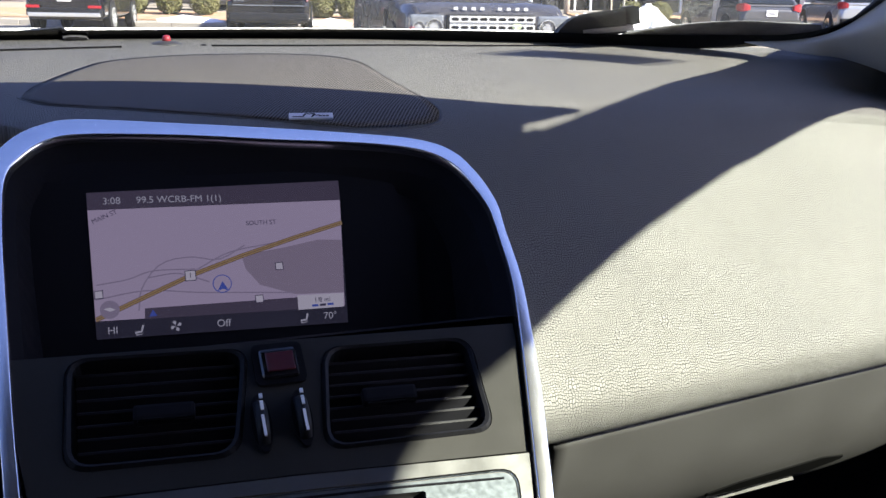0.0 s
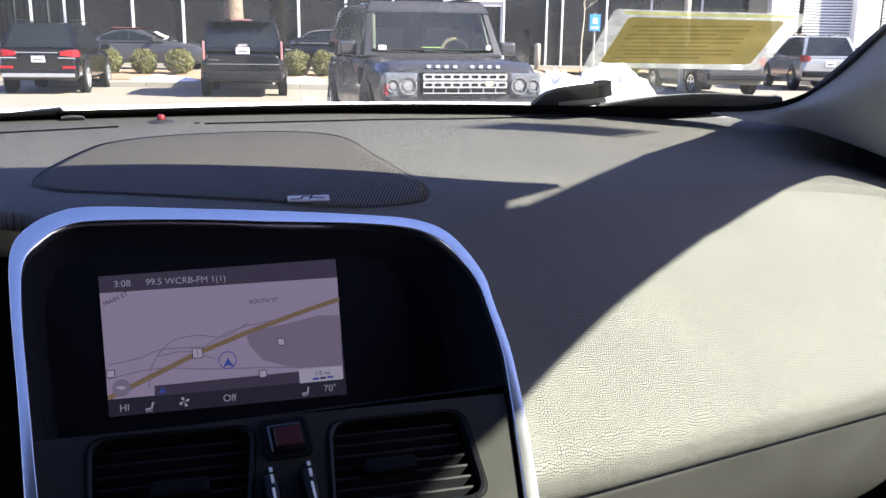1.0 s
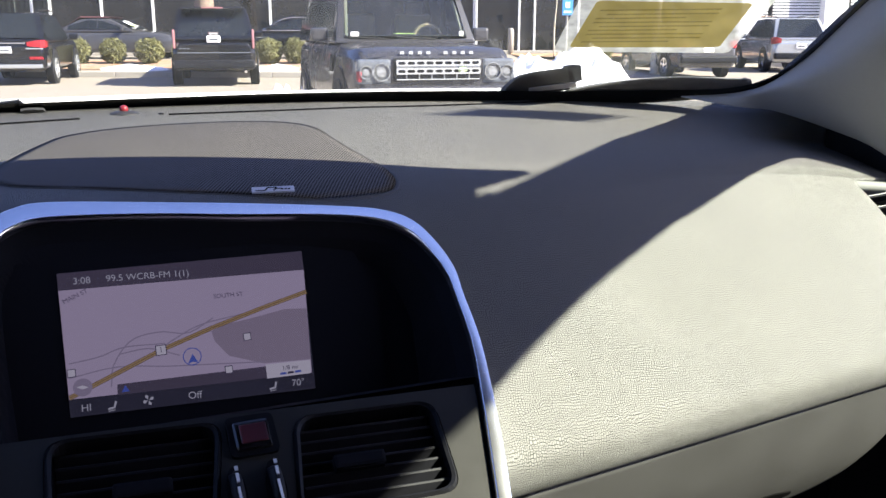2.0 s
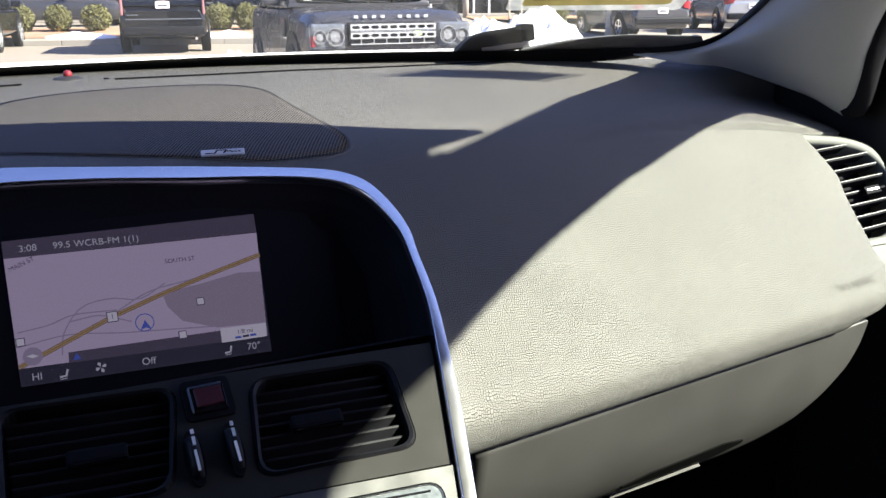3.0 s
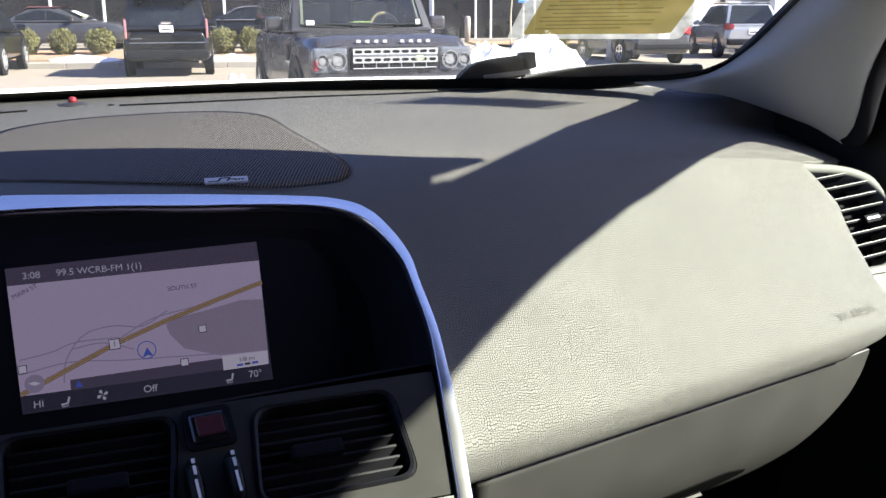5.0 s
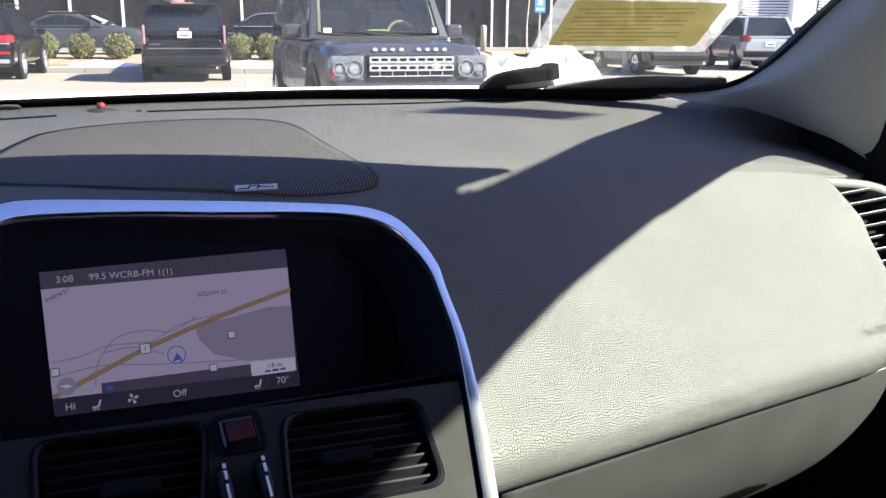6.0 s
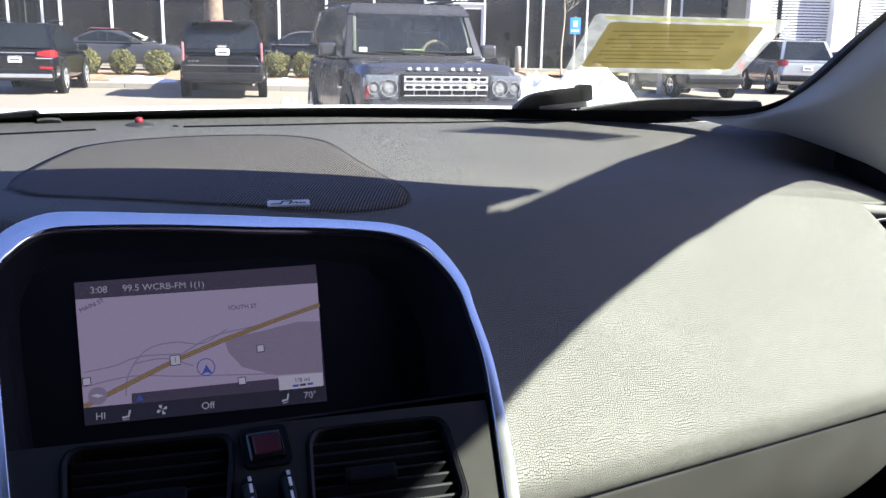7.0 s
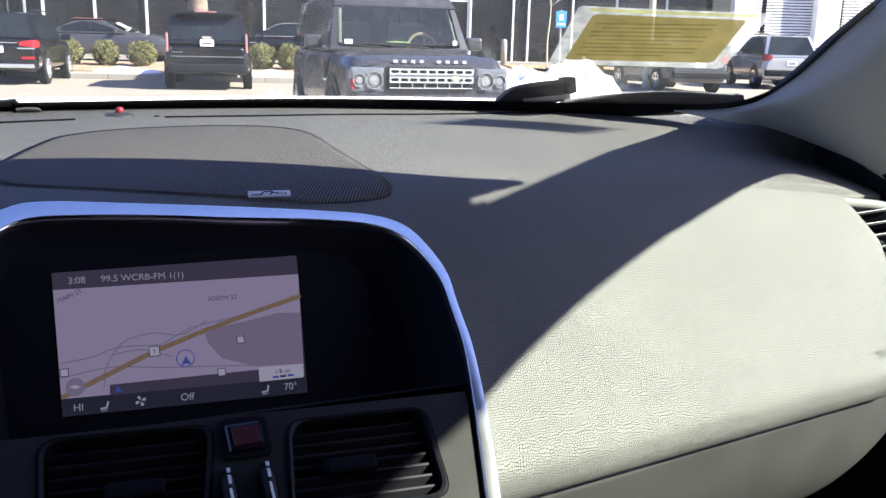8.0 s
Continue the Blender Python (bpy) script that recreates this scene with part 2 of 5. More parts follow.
# ---- the dashboard's shape ----
PROFILE = smooth_line([(0, 0.545, 1.048), (0, 0.527, 1.058), (0, 0.518, 1.075), (0, 0.520, 1.092), (0, 0.545, 1.113), (0, 0.60, 1.158), (0, 0.65, 1.199), (0, 0.69, 1.226), (0, 0.73, 1.2395), (0, 0.80, 1.2455), (0, 0.92, 1.2535), (0, 1.04, 1.2605), (0, 1.15, 1.267)], 72)


def dash_point(x, s):
    """A point of the pad: s runs along the section from the lower lip (0) to the windscreen (1)."""
    k = min(int(s * 72), 71)
    p = PROFILE[k].lerp(PROFILE[k + 1], s * 72 - k)
    droop = 0.022 * max(0.0, (x - 0.42) / 0.28) ** 2 * max(0.0, min(1.0, (0.98 - p.y) / 0.25)) * max(0.0, min(1.0, (p.z - 1.09) / 0.08))
    end = max(0.0, (x - 0.60) / 0.14) ** 2
    back = end * 0.035 * max(0.0, 1 - (p.z - 1.04) / 0.2)
    glass = 1.16 - 0.29 * (x - 0.05) ** 2 - 1.0 * (x - 0.05) ** 4 + 0.03
    droop += 0.5 * max(0.0, x - 0.74) ** 2
    y = p.y + back
    if y > 0.80:
        y = 0.80 + (y - 0.80) * min(1.0, max(0.0, glass - 0.80) / 0.35)
    return Vector((x, y, p.z - droop))


def top_z(x, y):
    s = 0.5
    lo, hi = 0.25, 1.0
    for _ in range(30):
        s = (lo + hi) / 2
        lo, hi = (s, hi) if dash_point(x, s).y < y else (lo, s)
    return dash_point(x, s).z


dash = thing("dashboard", "dark grey grained vinyl dashboard pad across the cabin", "dashboard", kind="structure")


def between(table, q):
    """Straight steps through a short table of pairs."""
    for (a, p), (b, r) in zip(table, table[1:]):
        if q <= b:
            return p + (r - p) * max(0.0, min(1.0, (q - a) / (b - a)))
    return table[-1][1]


WALL = [(0.44, 0.106), (0.534, 0.1437), (0.572, 0.1552), (0.598, 0.1615), (0.618, 0.165), (0.640, 0.1624), (0.660, 0.1523)]  # y, x of the console's side
EDGE = [(-0.30, 0.740), (-0.124, 0.735), (-0.108, 0.720), (-0.096, 0.7134), (-0.074, 0.7143), (-0.014, 0.7035), (0.041, 0.692), (0.099, 0.678), (0.135, 0.667), (0.152, 0.660)]  # x, y of the console's top
ENDS = [(0.0, 0.545), (0.12, 0.570), (0.152, 0.600), (0.207, 0.614), (0.288, 0.630), (0.345, 0.634), (0.395, 0.657), (0.466, 0.692), (0.566, 0.690), (0.575, 0.70), (0.588, 0.765), (0.605, 0.79), (1.0, 0.80)]  # along the section, x of the outer end
COLS, COL0, ROWS, ROW0 = 190, 110, 90, 52


def section_at(y):
    lo, hi = 0.25, 1.0
    for _ in range(24):
        s = (lo + hi) / 2
        lo, hi = (s, hi) if dash_point(0, s).y < y else (lo, s)
    return lo


def pad_point(i, j):
    x = 0.0
    for _ in range(3):
        se = section_at(between(EDGE, x))
        s = se * j / ROW0 if j <= ROW0 else se + (1 - se) * (j - ROW0) / (ROWS - ROW0)
        w = between(WALL, dash_point(0.3, s).y)
        x = -0.78 + (w + 0.78) * i / COL0 if i <= COL0 else w + (between(ENDS, s) - w) * (i - COL0) / (COLS - COL0)
    return dash_point(x, s)


bm = bmesh.new()
grid = [[bm.verts.new(pad_point(i, j)) for i in range(COLS + 1)] for j in range(ROWS + 1)]
for j in range(ROWS):
    for i in range(COLS):
        if not (i < COL0 and j < ROW0):
            bm.faces.new((grid[j][i], grid[j][i + 1], grid[j + 1][i + 1], grid[j + 1][i]))
along = {v: (v.co.x, 0.0) for v in grid[0]}
for low_row, high_row in zip(grid, grid[1:]):
    for p, q in zip(low_row, high_row):
        along[q] = (q.co.x, along[p][1] + (q.co - p.co).length)
grain = bm.loops.layers.uv.new("grain")
for f in bm.faces:
    for q in f.loops:
        q[grain].uv = along[q.vert]
bmesh.ops.delete(bm, geom=[v for v in bm.verts if not v.link_faces], context="VERTS")
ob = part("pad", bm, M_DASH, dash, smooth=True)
so = ob.modifiers.new("thick", "SOLIDIFY")
so.thickness, so.offset = 0.012, 1 if ob.data.polygons[len(ob.data.polygons) // 2].normal.z < 0 else -1

# glove box below the lip
glove = thing("glove_box", "closed grey plastic glove box below the dashboard lip", "glove box")


LIDLOW = [(0.17, 0.175), (0.27, 0.170), (0.31, 0.150), (0.332, 0.131), (0.376, 0.127), (0.452, 0.127), (0.478, 0.113), (0.504, 0.1015), (0.532, 0.086), (0.562, 0.062), (0.588, 0.038), (0.600, 0.020), (0.607, 0.003)]  # x, depth of the lid's lower edge


def lid_point(x, d):
    y, z, d = 0.533, 1.0560, d * 1.04
    a = 0.02 + 0.14 * max(0.0, min(1.0, (0.60 - x) / 0.30))
    for k in range(16):
        th = a + (0.95 - a) * min(1.15, (k + 0.5) / 16 * d / 0.136) ** 1.9
        y, z = y + d / 16 * math.sin(th), z - d / 16 * math.cos(th)
    return Vector((x, y, z))


def lid(u, v):
    x = 0.172 + 0.435 * (1 - (1 - u) ** 1.6)
    return lid_point(x, between(LIDLOW, x) * v)


M_LID = surf("satin_lid_plastic", (0.033, 0.032, 0.031), 0.5, var=0.06, scale=18, bump=0.06, bscale=1100, spec=0.5)
ob = part("lid", sheet(lid, 60, 20), M_LID, glove, smooth=True)
so = ob.modifiers.new("thick", "SOLIDIFY")
so.thickness, so.offset = 0.004, 1 if ob.data.polygons[300].normal.y > 0 else -1
part("gap", sheet(lambda u, v: Vector((0.168 + 0.44 * u, 0.556 + 0.012 * v, 1.054 - 0.02 * v)), 20, 1), M_HOOD, glove)


def latch_bar(x0, d0, x1, d1, h0, h1, lift, n=10):
    """A bar on the lid from one end to the other, h high, standing lift off the surface."""
    rings = []
    for k in range(n + 1):
        t = k / n
        x, d, h = x0 + (x1 - x0) * t, d0 + (d1 - d0) * t, (h0 + (h1 - h0) * t) * min(1.0, 0.25 + 4 * min(t, 1 - t))
        a, b = lid_point(x, d - h / 2), lid_point(x, d + h / 2)
        nn = Vector((0, -(a.z - b.z), a.y - b.y)).normalized() * lift
        rings.append([a, a + nn, b + nn, b])
    return loft(rings)


M_LIP = surf("pale_latch_lip", (0.055, 0.054, 0.051), 0.6, var=0.08, scale=40, spec=0.15)
# near-black strip on the lid, painted for the shade inside the latch slot
latch = part("latch", latch_bar(0.338, 0.102, 0.472, 0.092, 0.016, 0.018, 0.0012, 20), surf("latch_slot_shade", (0.003, 0.003, 0.003), 0.9, spec=0.02), glove, "black strip for the shaded latch slot")
part("latch_edge", latch_bar(0.342, 0.1262, 0.384, 0.1205, 0.0014, 0.0022, 0.003), M_LIP, latch, "pale lower lip of the latch")
part("latch_edge", latch_bar(0.380, 0.1205, 0.436, 0.1150, 0.0026, 0.0065, 0.003), M_LIP, latch, "pale lower lip of the latch")
letters("lettering", "SRS AIRBAG", 0.0100, surf("embossed_lettering", (0.095, 0.094, 0.086), 0.75, spec=0.1), dash, Matrix.Translation(dash_point(0.572, 0.285) + Vector((0, -0.0008, 0.0012))) @ Matrix.Rotation(radians(40), 4, "X"), "embossed lettering", "CENTER", 0.0001)

# ---- centre console ----
a6, s34 = radians(6), radians(34)
CU = Vector((math.cos(a6), -math.sin(a6), 0))
CV = Vector((math.sin(a6) * math.cos(s34), math.cos(a6) * math.cos(s34), math.sin(s34)))
CW = CU.cross(CV)
CO = Vector((0, 0.549, 1.132))
MC = Matrix(((CU.x, CV.x, CW.x, CO.x), (CU.y, CV.y, CW.y, CO.y), (CU.z, CV.z, CW.z, CO.z), (0, 0, 0, 1)))
console = thing("centre_console", "dark centre console with a silver arched frame round display and vents", "console", MC)
OUTER = smooth_line([(-0.120, -0.16, 0), (-0.128, -0.10, 0), (-0.134, -0.03, 0), (-0.138, 0.05, 0), (-0.142, 0.120, 0), (-0.142, 0.160, 0), (-0.133, 0.180, 0), (-0.115, 0.193, 0), (-0.092, 0.197, 0), (-0.029, 0.190, 0), (0.027, 0.183, 0), (0.087, 0.174, 0), (0.126, 0.166, 0), (0.147, 0.153, 0), (0.158, 0.130, 0), (0.163, 0.104, 0), (0.161, 0.079, 0), (0.1585, 0.040, 0), (0.1513, 0.0, 0), (0.1433, -0.037, 0), (0.1335, -0.075, 0), (0.1237, -0.11, 0), (0.105, -0.16, 0)], 110)
INNER = smooth_line([(-0.110, -0.16, 0), (-0.120, -0.10, 0), (-0.127, -0.03, 0), (-0.132, 0.05, 0), (-0.135, 0.110, 0), (-0.134, 0.148, 0), (-0.125, 0.165, 0), (-0.111, 0.177, 0), (-0.090, 0.181, 0), (-0.030, 0.177, 0), (0.025, 0.170, 0), (0.084, 0.1635, 0), (0.1205, 0.1555, 0), (0.1400, 0.1425, 0), (0.1500, 0.1235, 0), (0.1555, 0.100, 0), (0.1545, 0.076, 0), (0.1515, 0.040, 0), (0.1428, 0.0, 0), (0.1337, -0.037, 0), (0.1240, -0.075, 0), (0.1147, -0.11, 0), (0.099, -0.16, 0)], 110)
rings = []
for o, i in zip(OUTER, INNER):
    d = i - o
    prof = ((-0.02, -0.004), (0.01, 0.0004), (0.04, 0.0016), (0.08, 0.0021), (0.13, 0.0022), (0.5, 0.0023), (0.87, 0.0022), (0.92, 0.0021), (0.96, 0.0016), (0.99, 0.0004), (1.0, -0.002))
    rings.append([o + Vector((0, 0, -0.03))] + [o + d * a + Vector((0, 0, w)) for a, w in prof] + [i + Vector((0, 0, -0.03))])
part("frame", loft(rings), M_SILVER, console, "satin silver arched frame", smooth=True)


def screen_w(v):
    return -0.022 - 0.45 * (0.14 - v)


# hood cavity round the display
up = [p for p in INNER if p.y > 0.014]
front = [Vector((p.x, p.y, -0.004)) for p in up]
mid = [Vector((p.x * 0.955 - 0.001, 0.085 + (p.y - 0.085) * 0.90, -0.012)) for p in up]
back = [Vector((p.x * 0.90 - 0.002, 0.088 + (p.y - 0.088) * 0.80, screen_w(0.088 + (p.y - 0.088) * 0.80) - 0.004)) for p in up]
bm = loft([front, mid, back], cap=False)
bm.verts.ensure_lookup_table()
bm.faces.new([bm.verts[2 * len(up) + k] for k in range(len(up))])
part("hood", bm, M_HOOD, console, "deep charcoal hood round the display", smooth=False)


def rounded(pts, r, n=5):
    """The outline with its corners rounded by about r."""
    out = []
    for k, p in enumerate(pts):
        a, b, c = Vector(pts[k - 1]), Vector(p), Vector(pts[(k + 1) % len(pts)])
        ra, rc = min(r, (a - b).length * 0.45), min(r, (c - b).length * 0.45)
        a, c = b + (a - b).normalized() * ra, b + (c - b).normalized() * rc
        out += [tuple((1 - t) ** 2 * a + 2 * t * (1 - t) * b + t * t * c) for t in [q / n for q in range(n + 1)]]
    return out


def grown(pts, d):
    c = sum((Vector(p) for p in pts), Vector((0, 0))) / len(pts)
    return [tuple(Vector(p) + (Vector(p) - c).normalized() * d) for p in pts]


VL = rounded([(-0.102, 0.0165), (-0.017, 0.0115), (-0.029, -0.0465), (-0.104, -0.042)], 0.011)
VR = rounded([(0.029, 0.0055), (0.109, 0.0015), (0.106, -0.055), (0.019, -0.0515)], 0.011)
low = [(-0.1305, 0.0225), (0.0, 0.0165), (0.1425, 0.0095), (0.1408, 0.0), (0.1320, -0.037), (0.1230, -0.0725), (0.0, -0.0640), (-0.122, -0.0575), (-0.127, -0.03)]
part("fascia", plate(low, 0.02, (grown(VL, 0.0042), grown(VR, 0.0042)), w=-0.0022), M_FASCIA, console, "satin grey fascia round the vents")
part("fascia_back", boxed((0.0, -0.020, -0.034), (0.255, 0.085, 0.004)), M_BLACK, console)
panel = [(-0.121, -0.0595), (0.0, -0.0655), (0.1225, -0.0743), (0.1125, -0.112), (0.0975, -0.15), (-0.108, -0.15), (-0.118, -0.10)]
SLOT = rounded([(-0.075, -0.0745), (0.0609, -0.0853), (0.0595, -0.0918), (-0.076, -0.0815)], 0.002, 3)
part("lower_panel", plate(panel, 0.02, (SLOT,), w=-0.0005), M_PANEL, console, "brushed silver lower panel with disc slot")
part("disc_slot", boxed((0, -0.083, -0.008), (0.15, 0.030, 0.004)), M_HOOD, console)
RIM = [(-0.094, -0.0680), (0.1125, -0.0818), (0.1065, -0.1085), (-0.092, -0.0960)]
rim_path = [Vector((*p, -0.0002)) for p in rounded(RIM, 0.011)]
part("panel_rim", tube(rim_path + rim_path[:2], 0.0009, 6), M_CHROME, console, "thin bright raised outline")
slot_plate = part("slot_plate", plate(rounded([(-0.092, -0.0697), (0.1105, -0.0833), (0.1050, -0.1068), (-0.090, -0.0944)], 0.009), 0.004, (SLOT,), w=0.0003), M_WORN, console, "worn bright metal plate round the slot")
part("groove", tube([(-0.085, -0.0722, 0.0003), (0.05, -0.0812, 0.0003), (0.1035, -0.0860, 0.0003)], 0.0007, 5), M_HOOD, slot_plate, "dark groove above the slot")


def vent(outline, knob, tilt):
    n = 7
    rim = [Vector((*p, 0)) for p in outline]
    c = sum(rim, Vector()) / len(rim)
    r2 = [[p + (p - c).normalized() * 0.004 + Vector((0, 0, -0.003)) for p in rim], [p + (p - c).normalized() * 0.002 + Vector((0, 0, 0.0)) for p in rim], [p + Vector((0, 0, -0.001)) for p in rim], [p + Vector((0, 0, -0.03)) for p in rim]]
    v = part("vent", loft(r2, cap=False), M_CHARCOAL, console, "black louvred air vent")
    x0, x1 = min(p[0] for p in outline) + 0.002, max(p[0] for p in outline) - 0.002
    y0, y1 = min(p[1] for p in outline) + 0.005, max(p[1] for p in outline) - 0.005
    for k in range(n):
        y = y0 + (y1 - y0) * (k + 0.3) / n
        m = Matrix.Translation(((x0 + x1) / 2, y, -0.0115)) @ Matrix.Rotation(math.atan(tilt), 4, "Z") @ Matrix.Rotation(radians(-28), 4, "X")
        part("slat", boxed((0, 0, 0), (x1 - x0, 0.0022, 0.013), 0.0008, 1, m), M_CHARCOAL, v)
    m = Matrix.Translation((knob[0], knob[1], -0.002)) @ Matrix.Rotation(math.atan(tilt), 4, "Z")
    k = part("knob", boxed((0, 0.004, 0), (0.030, 0.009, 0.008), 0.002, 2, m), M_HOOD, v)
    part("knob_line", boxed((0, -0.0012, 0.0035), (0.026, 0.0008, 0.0012), 0.0004, 1, m), M_CHROME, k, "thin chrome line")
    return v


vent(VL, (-0.0600, -0.024), -0.063)
vent(VR, (0.056, -0.0315), -0.057)
part("switch_well", plate(rounded([(-0.0125, 0.0135), (0.0145, 0.0130), (0.0145, -0.0125), (-0.0125, -0.0120)], 0.004), 0.006, w=0.0002), M_HOOD, console)
hz = part("hazard_switch", boxed((0.001, 0.0, -0.0005), (0.0205, 0.0195, 0.006), 0.003, 3), M_BLACKG, console, "hazard switch with a dark red face")
part("switch_face", boxed((0.0015, 0.0, 0.0026), (0.015, 0.012, 0.0012), 0.0005, 1), M_HAZ, hz, "dark red face")
for x in (-0.0135, 0.0075):
    part("wheel_well", plate([(x + 0.0052 * math.cos(a * 0.2618), -0.034 + 0.0165 * math.sin(a * 0.2618)) for a in range(24)], 0.003, w=0.0002), M_HOOD, console)
    wl = part("thumb_wheel", lathe([(0.001, -0.003), (0.0135, -0.003), (0.0145, 0), (0.0135, 0.003), (0.001, 0.003)], 24, m=Matrix.Translation((x, -0.034, -0.006)) @ Matrix.Rotation(radians(90), 4, "Z") @ Matrix.Rotation(radians(90), 4, "Z")), M_BLACK, console, smooth=True)
    part("wheel_mark", boxed((x, -0.040, 0.0085), (0.0014, 0.012, 0.0008)), M_WHITE, wl, "white marking")
    part("wheel_mark", boxed((x + 0.0005, -0.0285, 0.0085), (0.0016, 0.005, 0.0008)), M_WHITE, wl, "white marking")
    part("wheel_mark", boxed((x + 0.0008, -0.0225, 0.0075), (0.0018, 0.0025, 0.0008)), M_WHITE, wl, "white marking")

# display: local frame in its own plane
MSL = Matrix.Translation((-0.012, 0.1, screen_w(0.1))) @ Matrix.Rotation(math.atan(0.45), 4, "X")
display = thing("display", "lit colour navigation display showing a street map, recessed in the console", "display", MC @ MSL)
M_SCR_DARK = glow("display_dark", (0.030, 0.028, 0.037), 0.082)
M_SCR_MAP = glow("display_map", (0.420, 0.340, 0.369), 0.082)
M_SCR_LAKE = glow("display_area", (0.270, 0.215, 0.230), 0.082)
M_SCR_ROAD = glow("display_road", (0.360, 0.240, 0.098), 0.082)
M_SCR_EDGE = glow("display_road_edge", (0.160, 0.100, 0.049), 0.082)
M_SCR_LINE = glow("display_line", (0.270, 0.220, 0.246), 0.082)
M_SCR_TEXT = glow("display_text", (0.420, 0.400, 0.377), 0.082)
M_SCR_INK = glow("display_ink", (0.060, 0.050, 0.074), 0.082)
M_SCR_BLUE = glow("display_blue", (0.070, 0.100, 0.328), 0.082)
M_SCR_LIGHT = glow("display_light", (0.550, 0.500, 0.459), 0.082)
M_SCR_BAR = glow("display_bar", (0.075, 0.060, 0.074), 0.082)


def flat(name, pts, z, material, label="", parent=None):
    """A flat printed shape of the display, in millimetres."""
    return part(name, plate([(x / 1000, y / 1000) for x, y in pts], 0.00006, w=z / 1000), material, parent or display, label)


def stroke(name, pts, width, z, material, label=""):
    """A flat line of the display, in millimetres."""
    p = [Vector((*q, 0)) for q in pts]
    rows = []
    for i, q in enumerate(p):
        d = (p[min(i + 1, len(p) - 1)] - p[max(i - 1, 0)]).normalized()
        n = Vector((-d.y, d.x, 0)) * width / 2
        rows.append([(q + n) / 1000 + Vector((0, 0, z / 1000)), (q - n) / 1000 + Vector((0, 0, z / 1000))])
    return part(name, loft(rows, closed=False), material, display, label)


def round_pts(cx, cy, r, n=20):
    return [(cx + r * math.cos(6.2832 * k / n), cy + r * math.sin(6.2832 * k / n)) for k in range(n)]


flat("bezel", [(-118, 64), (112, 62), (128, 20), (122, -52), (-112, -52), (-116, 20)], -0.6, M_HOOD, "matt black bezel")
flat("screen", [(-80, 55.2), (79, 54.3), (72, -43), (-80, -37)], 0.0, M_SCR_DARK, "dark lit screen with status rows")
flat("status_strip", [(-79.6, 55.0), (78.8, 54.1), (78.2, 40.6), (-79.8, 43.9)], 0.12, M_SCR_BAR)
flat("map_view", [(-79.8, 43.7), (78.1, 40.4), (71.3, -32), (-79.8, -26)], 0.2, M_SCR_MAP, "pale pink street map")
flat("map_area", [(9.7, 5.2), (20, 8.6), (36.6, 10.4), (60, 14), (75.2, 12.6), (72.2, -23), (40, -21), (18.8, -12.8), (11.1, -1.9)], 0.3, M_SCR_LAKE)
LOCAL = [[(-78, -4), (-60, -2), (-45, 2), (-20, 1)], [(-55, -22), (-52, -8), (-40, 6), (-22, 9), (-5, 6), (12, 14)], [(-79, -13), (-50, -10), (-20, -14), (10, -17), (40, -20)], [(-20, 0), (2, 10), (30, 14)], [(-48, -2), (-30, -1), (-12, -8)]]
for pts in LOCAL:
    stroke("map_street", smooth_line([(*p, 0) for p in pts], 16) and [(q.x, q.y) for q in smooth_line([(*p, 0) for p in pts], 16)], 0.8, 0.4, M_SCR_LINE)
ROAD = [(-79.5, -25.2), (-50, -13.6), (-23, -3.0), (10, 7.2), (45, 16.6), (77.2, 24.4)]
stroke("main_road_edge", ROAD, 3.0, 0.5, M_SCR_EDGE)
stroke("main_road", [(x, y + 0.7) for x, y in ROAD], 0.8, 0.6, M_SCR_ROAD, "ochre double main road")
stroke("main_road", [(x, y - 0.7) for x, y in ROAD], 0.8, 0.6, M_SCR_ROAD, "ochre double main road")
flat("lower_bar", [(-51.5, -21.0), (41.5, -23.4), (41, -31.2), (-52, -27.6)], 0.7, M_SCR_BAR)
flat("scale_box", [(41.4, -22.1), (71.6, -23.4), (70.4, -32.4), (40.9, -31.6)], 0.8, M_SCR_LIGHT)
for k, (x, y) in enumerate(((-23.1, -3.1), (32.2, -1.8), (17.3, -22.0), (-77.0, -10.1))):
    r = 3.4 if k == 0 else 2.6
    e = flat("map_symbol", [(x - r, y - r), (x + r, y - r), (x + r, y + r), (x - r, y + r)], 0.9, M_SCR_INK)
    flat("symbol_face", [(x - r + 0.5, y - r + 0.5), (x + r - 0.5, y - r + 0.5), (x + r - 0.5, y + r - 0.5), (x - r + 0.5, y + r - 0.5)], 1.0, M_SCR_LIGHT, parent=e)
flat("compass", round_pts(-71.4, -19.8, 5.6), 0.9, M_SCR_LINE)
flat("compass_needle", [(-75, -19.2), (-71.4, -18.5), (-68, -20.2), (-71.4, -21)], 1.0, M_SCR_LIGHT)
ring = round_pts(-4.5, -10.0, 5.6, 28)
stroke("position_ring", ring + ring[:1], 0.6, 0.9, M_SCR_BLUE)
flat("position_arrow", [(-7.8, -14.6), (-4.4, -13.4), (-1.0, -14.8), (-4.2, -8.4)], 1.1, M_SCR_BLUE, "blue position arrow")
flat("arrow_mark", [(-49.5, -26.4), (-44.6, -26.4), (-47, -22.2)], 1.0, M_SCR_BLUE)
for x in (52, 57, 62):
    flat("scale_mark", [(x - 2, -30.6), (x + 2, -30.7), (x + 2, -29.2), (x - 2, -29.1)], 1.0, M_SCR_BLUE if x != 57 else M_SCR_INK)


def say(text, size, x, y, material, turn=0.0, align="CENTER"):
    letters("lettering", text, size / 1000, material, display, Matrix.Translation((x / 1000, y / 1000, 0.0012)) @ Matrix.Rotation(radians(turn), 4, "Z"), align=align)


